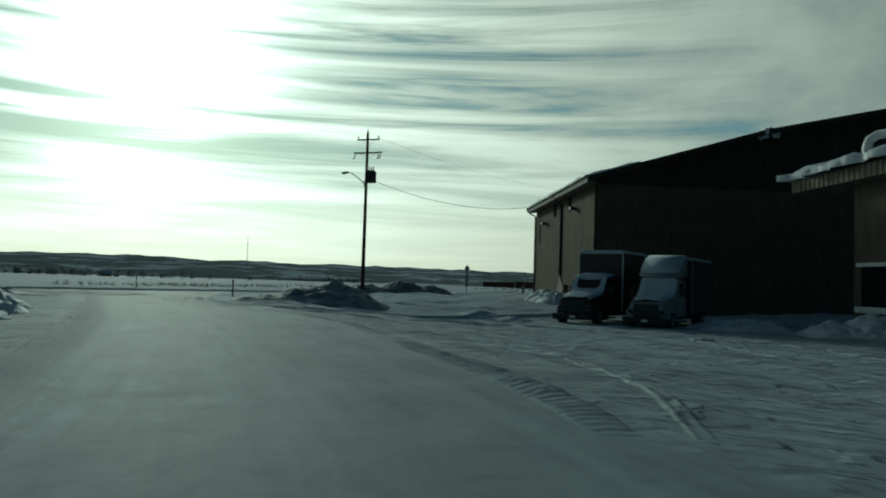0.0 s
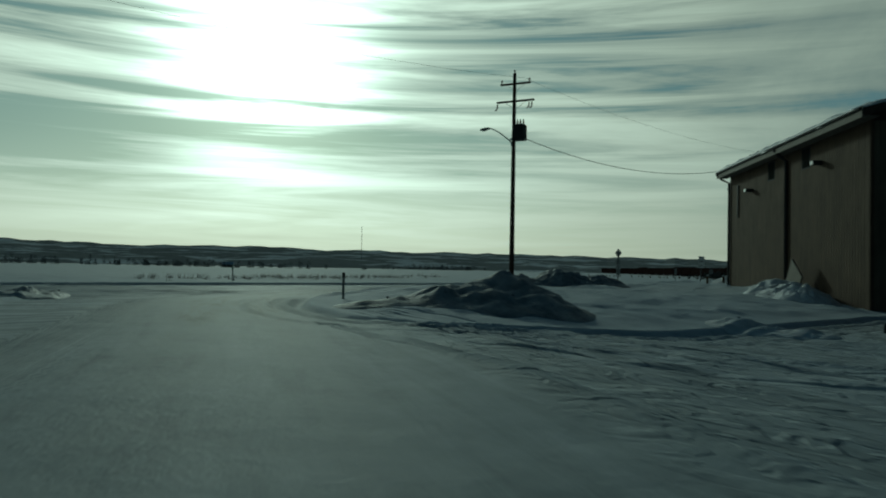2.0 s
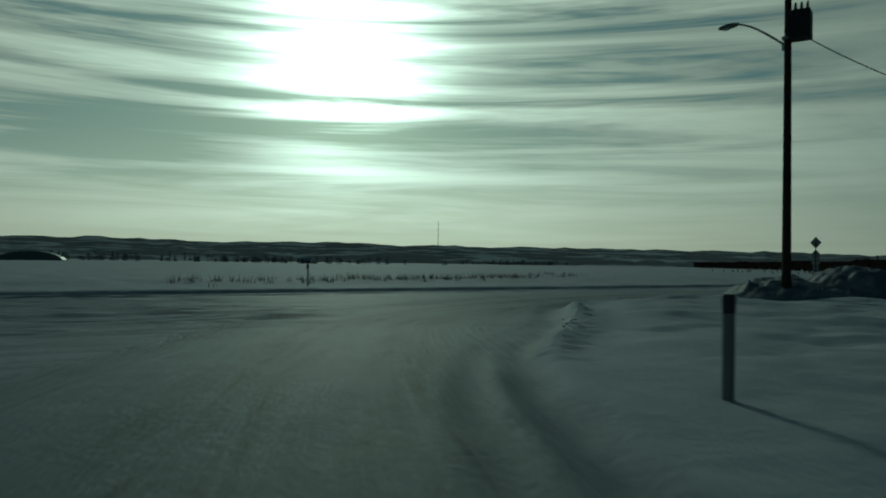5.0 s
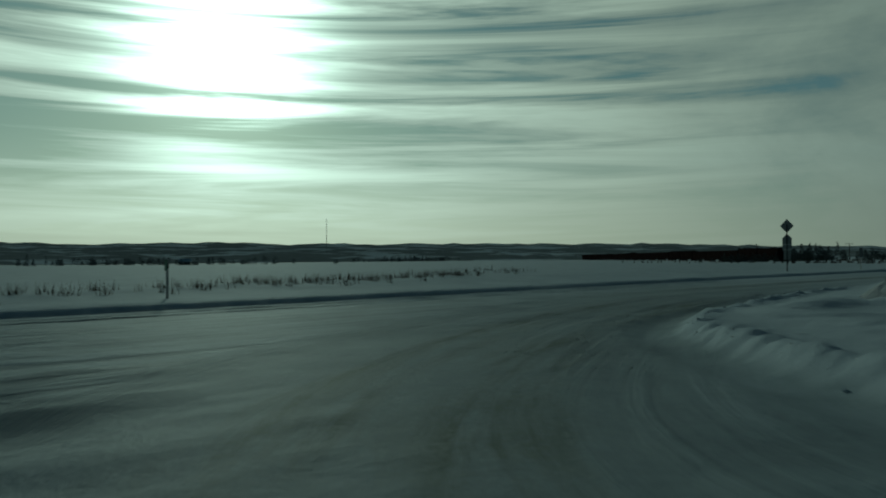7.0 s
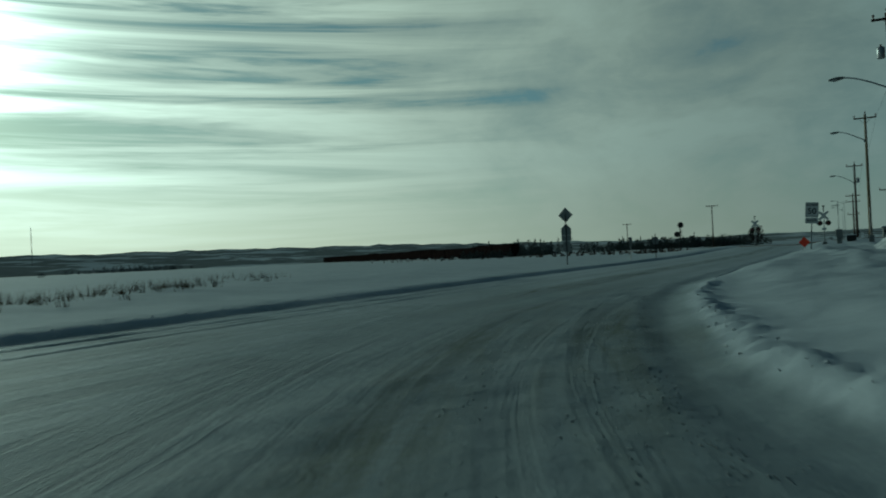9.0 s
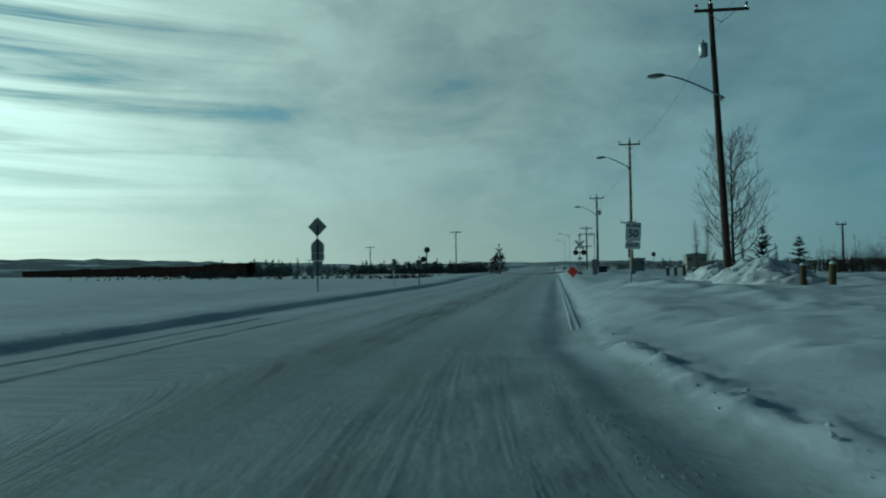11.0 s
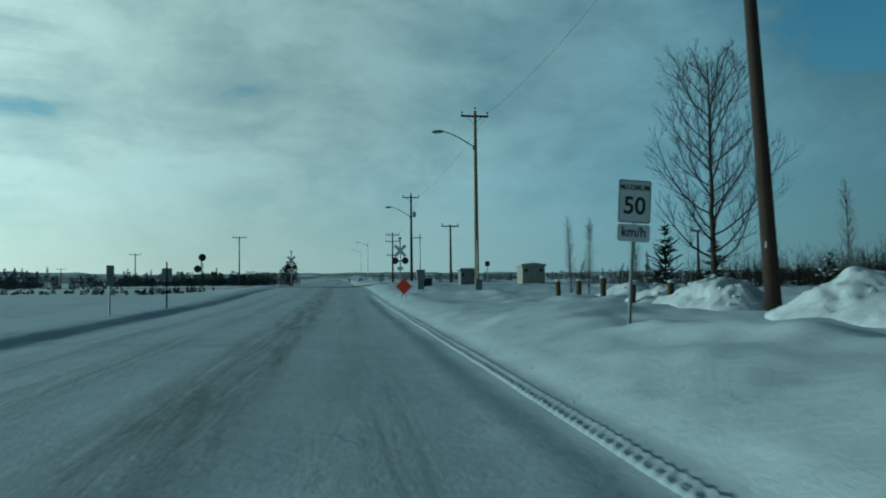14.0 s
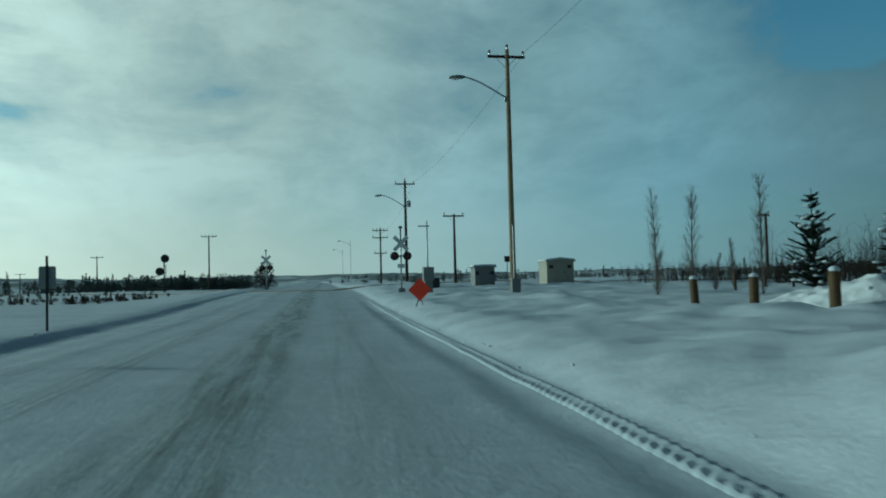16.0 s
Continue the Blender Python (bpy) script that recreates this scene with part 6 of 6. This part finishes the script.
# annex in front of the gable wall
AX = Matrix.Translation((46.6, -31.6, 0)) @ Matrix.Rotation(radians(45), 4, "Z")
annex = thing("annex_building", AX, "brown flat-roofed annex with fluted fascia and snow", "building")
AZ0 = land_at(46.3, -31.6) - 0.5
part("shell", box((0, -16, AZ0), (12, 0, 6.6)), ANNEX_WALL, annex, "brown ribbed annex wall")
part("porch_wall", box((6, 0, AZ0), (12, 4.0, 6.6)), DARK_WALL, annex, "dark porch wall")
part("fluted_fascia", box((-1.0, -16.9, 6.6), (12.9, 4.3, 7.3), 0.02), FLUTED, annex, "ribbed metal fascia")
flute = bmesh.new()
for k in range(46):
    add_box(flute, (-1.06, -16.5 + k * 0.44, 6.62), (-1.002, -16.28 + k * 0.44, 7.28))
part("fascia_ribs", flute, FLUTED, annex, "raised metal ribs")
roof_snow(annex, (-1.5, 7.31), (5.5, 7.7), -16.5, 4.8, 0.5, 9, 0.5)
roof_snow(annex, (5.4, 7.31), (12.5, 7.5), -16.5, 4.0, 0.35, 12)
part("vent_pipe", tube([(0.9, 0.35, 7.2), (0.9, 0.35, 8.7), (0.95, 0.22, 9.05), (1.15, -0.1, 9.25), (1.6, -0.9, 9.27), (1.6, -1.7, 9.25)], 0.24, 14), WHITE_PAINT, annex, "white curved vent pipe", True)
part("roof_unit", box((1.3, -4.2, 7.4), (3.4, -1.6, 8.8), 0.05), DARK_METAL, annex, "dark rooftop air unit")
part("roof_duct", tube([(1.6, -1.6, 9.25), (1.6, -5.0, 9.25)], 0.35, 14), DARK_METAL, annex, "dark round duct")
dr = part("overhead_door", box((-0.06, -5.4, AZ0), (-0.004, -0.7, 2.3)), RAIL_BLACK, annex, "dark overhead door")
part("lintel", box((-0.24, -5.6, 2.3), (-0.004, -0.5, 2.5), 0.02), SIGN_WHITE, dr, "pale door lintel")
part("sill_rail", box((-0.5, -5.4, 0.0), (-0.07, -0.8, 0.3), 0.03), WHITE_PAINT, dr, "pale low rail")


# ---- parked trucks ----
def wheel(parent, x, y, z, r, w):
    side = 1 if x > 0 else -1
    tyre = bmesh.new()
    add_tube(tyre, [(x - w / 2, y, z), (x - w / 2 + 0.04, y, z), (x + w / 2 - 0.04, y, z), (x + w / 2, y, z)], [r * 0.9, r, r, r * 0.9], 24)
    ob = part("wheel", tyre, RUBBER, parent, "black truck tyre", True)
    part("rim", tube([(x + side * (w / 2 + 0.002), y, z), (x + side * (w / 2 - 0.06), y, z), (x + side * (w / 2 - 0.061), y, z)], [r * 0.55, r * 0.5, r * 0.1], 16), GALV, ob)


def truck(x, y, turn, paint, box_paint, label, box_h, hood_snow, deflector):
    """A conventional-cab box truck: nose at -y."""
    z = land_at(x, y) - 0.16
    ob = thing("box_truck", Matrix.Translation((x, y, z)) @ Matrix.Rotation(turn, 4, "Z"), label, "truck", "snowed-in trucks by the building")
    W2 = 1.2
    # hood and cab in profile, extruded and narrowed towards the nose
    hood = prism([(-4.0, 0.75), (-4.05, 1.15), (-3.95, 1.45), (-2.3, 1.78), (-2.3, 0.75)], -0.98, 0.98, 0, 0.06)
    for v in hood.verts:
        if v.co.y < -3.2:
            v.co.x *= 0.86
    part("hood", hood, paint, ob, "sloping truck hood")
    cab = prism([(-2.32, 0.7), (-2.32, 1.78), (-1.78, 2.62), (-0.55, 2.72), (-0.4, 2.55), (-0.4, 0.7)], -1.08, 1.08, 0, 0.07)
    for v in cab.verts:
        if v.co.z > 2.0:
            v.co.x *= 0.92
    part("cab", cab, paint, ob, "truck cab")
    for k in (-1, 1):
        fender = prism([(-3.85, 0.55), (-3.7, 1.0), (-3.35, 1.17), (-2.95, 1.1), (-2.6, 0.62), (-2.6, 0.5), (-2.7, 0.5), (-2.9, 0.9), (-3.3, 1.0), (-3.6, 0.85), (-3.72, 0.5)], k * 0.85 - 0.24, k * 0.85 + 0.24, 0, 0.0)
        part("fender", fender, paint, ob, "wheel-arch fender")
        wheel(ob, k * 0.98, -3.25, 0.5, 0.5, 0.28)
        wheel(ob, k * 0.92, 2.6, 0.5, 0.5, 0.5)
        part("door_window", box((k * 1.045 - 0.02, -1.7, 1.75), (k * 1.045 + 0.02, -0.8, 2.35), 0.01, Matrix.Rotation(radians(-5 * k), 4, "Y") @ Matrix.Translation((k * 0.15, 0, 0.0))), GLASS, ob, "dark side window")
        mir = part("mirror", box((k * 1.32 - 0.09, -2.15, 1.75), (k * 1.32 + 0.09, -2.07, 2.2), 0.02), DARK_METAL, ob, "tall side mirror")
        part("mirror_arm", tube([(k * 1.05, -1.95, 2.1), (k * 1.32, -2.1, 2.05)], 0.018, 6), DARK_METAL, mir)
        lampob = part("headlight", box((k * 0.78 - 0.13, -4.07, 0.86), (k * 0.78 + 0.13, -3.95, 1.1), 0.03), LAMP_GREY, ob, "square headlight")
        part("lens", box((k * 0.78 - 0.10, -4.085, 0.89), (k * 0.78 + 0.10, -4.072, 1.07)), GLASS, lampob)
        part("door_handle", box((k * 1.1 - 0.02, -0.75, 1.5), (k * 1.1 + 0.02, -0.58, 1.56), 0.005), GALV, ob)
        part("step", box((k * 0.95 - 0.16, -2.1, 0.42), (k * 0.95 + 0.16, -0.7, 0.5), 0.01), DARK_METAL, ob)
    grille = part("grille", box((-0.62, -4.09, 0.70), (0.62, -4.03, 1.36), 0.02), SIGN_BLACK, ob, "dark radiator grille")
    for k in range(6):
        part("grille_bar", box((-0.58, -4.105, 0.78 + k * 0.09), (0.58, -4.092, 0.80 + k * 0.09)), DARK_METAL, grille)
    part("bumper", box((-1.12, -4.3, 0.38), (1.12, -4.08, 0.68), 0.04), DARK_METAL, ob, "steel front bumper")
    part("number_plate", box((-0.16, -4.312, 0.47), (0.16, -4.302, 0.6)), SIGN_WHITE, ob, "blank pale plate")
    wind = prism([(-2.25, 1.87), (-1.86, 2.48), (-1.84, 2.47), (-2.23, 1.86)], -0.9, 0.9, 0, 0.0)
    part("windscreen", wind, GLASS, ob, "dark windscreen")
    part("chassis", box((-0.42, -3.9, 0.5), (0.42, 4.4, 0.72), 0.02), DARK_METAL, ob)
    # cargo box
    body = part("cargo_box", box((-1.28, -0.25, 0.85), (1.28, 4.6, box_h), 0.03), box_paint, ob, "tall cargo box")
    for k in (-1, 1):
        part("corner_rail", box((k * 1.28 - 0.03, -0.31, 0.85), (k * 1.28 + 0.03, -0.22, box_h), 0.01), SIGN_WHITE if hood_snow >= 0.1 else LAMP_GREY, body, "pale corner rail")
    part("top_rail", box((-1.3, -0.31, box_h - 0.05), (1.3, -0.22, box_h), 0.01), SIGN_WHITE if hood_snow >= 0.1 else LAMP_GREY, body)
    part("box_snow", box((-1.24, -0.2, box_h), (1.24, 4.5, box_h + 0.16), 0.06), SNOW, ob, "snow on the cargo box")
    if deflector:
        df = prism([(-1.95, 2.62), (-1.82, 2.95), (-1.5, 3.35), (-1.0, 3.68), (-0.35, 3.85), (-0.35, 2.62)], -1.1, 1.1, 0, 0.16)
        part("roof_deflector", df, TRUCK_WHITE, ob, "white cab roof deflector", True)
        cap = prism([(-1.86, 3.0), (-1.54, 3.42), (-1.0, 3.78), (-0.3, 3.98), (-0.3, 3.84), (-1.0, 3.66), (-1.5, 3.32), (-1.8, 2.94)], -1.02, 1.02, 0, 0.05)
        part("deflector_snow", cap, SNOW, ob, "rounded crust of snow over the deflector", True)
    # snow on hood, screen and cab roof
    n, m = 18, 14
    bm = bmesh.new()
    line = [(-4.02, 1.42), (-3.6, 1.53), (-2.9, 1.67), (-2.36, 1.80), (-2.2, 1.98), (-1.95, 2.36), (-1.78, 2.65), (-1.2, 2.71), (-0.5, 2.75)]
    grid = []
    for i in range(n):
        f = i / (n - 1) * (len(line) - 1)
        k = min(int(f), len(line) - 2)
        yy = line[k][0] + (line[k + 1][0] - line[k][0]) * (f - k)
        zz = line[k][1] + (line[k + 1][1] - line[k][1]) * (f - k)
        half = 0.82 if yy < -3.2 else 0.94
        row = []
        for j in range(m):
            g = j / (m - 1) * 2 - 1
            cover = 0.02 + (0.13 if (yy < -2.35 or yy > -1.8) else (0.07 if deflector or abs(g) > 0.55 or yy < -2.15 else -0.06))
            e = (1 - abs(g) ** 4) ** 0.5
            row.append(bm.verts.new((g * half, yy - (0.04 if -2.35 < yy < -1.8 else 0), zz + cover * e * (1 + 0.4 * noise.noise((g * 2 + x, yy * 2, 1))))))
        grid.append(row)
    for i in range(n - 1):
        for j in range(m - 1):
            yy, g = grid[i][j].co.y, abs((j + 0.5) / (m - 1) * 2 - 1)
            if not deflector and -2.24 < yy < -1.9 and g < 0.72:
                continue
            bm.faces.new((grid[i][j], grid[i][j + 1], grid[i + 1][j + 1], grid[i + 1][j]))
    part("snow_blanket", bm, SNOW, ob, "snow over hood and cab roof", True)
    return ob


truck(34.9, -36.75, radians(9), MAROON, MAROON, "dark maroon box truck with snow-covered hood and cab", 4.05, 0.2, False)
truck(38.6, -36.1, radians(9), TRUCK_WHITE, MAROON, "white box truck buried in snow with dark grille", 3.7, 0.0, True)


# ---- things far off ----
def far_house(x, y, w, d, h, turn, wall, label):
    ob = thing("far_house", pose(x, y, land_at(x, y), 0, 0, turn), label, "house", "far houses")
    part("walls", box((-w / 2, -d / 2, -0.5), (w / 2, d / 2, h)), wall, ob)
    part("roof", prism([(-d / 2 - 0.4, h), (d / 2 + 0.4, h), (0, h + d * 0.35)], -w / 2 - 0.4, w / 2 + 0.4, 0), SNOW, ob, "snow-covered gabled roof")
    for k in (-0.3, 0.05, 0.32):
        win = part("window", box((k * w - 0.6, -d / 2 - 0.08, h * 0.4), (k * w + 0.6, -d / 2 - 0.01, h * 0.8)), DARK_METAL, ob, "dark window")
        part("pane", box((k * w - 0.5, -d / 2 - 0.1, h * 0.44), (k * w + 0.5, -d / 2 - 0.085, h * 0.76)), GLASS, win)


far_house(-330, -20, 5, 4, 1.5, 80, CREAM, "far farm shed with snowy roof")
far_house(-380, 120, 6, 5, 1.7, 60, CREAM, "far farmhouse with snowy roof in the fields")
quonset = thing("hoop_shed", pose(-262, -32, land_at(-262, -32), 0, 0, 80), "far arched storage shed covered in snow", "shed")
part("shell", prism([(10 * math.cos(math.pi * k / 14), 3.4 * math.sin(math.pi * k / 14) - 0.3) for k in range(15)], -12, 12, 1), GREY_HUT, quonset, "arched shell")
part("snow_layer", prism([(9.6 * math.cos(math.pi * (0.2 + 0.6 * k / 10)), 3.55 * math.sin(math.pi * (0.2 + 0.6 * k / 10)) - 0.25) for k in range(11)], -11.9, 11.9, 1), SNOW, quonset, "snow on the arch")
tower = thing("radio_mast", pose(-850, 528, -8), "thin far radio mast above the hills", "mast")
part("mast", tube([(0, 0, 0), (0, 0, 66)], [0.5, 0.3], 6), LAMP_GREY, tower)
fence = thing("field_fence", pose(0, 0, 0), "line of short wooden fence posts in snow", "fence")
for k in range(26):
    fx, fy = 20 + k * 2.2, 30 + k * 0.9
    part("fence_post", box((fx - 0.05, fy - 0.05, land_at(fx, fy) - 0.2), (fx + 0.05, fy + 0.05, land_at(fx, fy) + 0.8 + 0.15 * (k % 3)), 0.01), WOOD_DARK, fence)
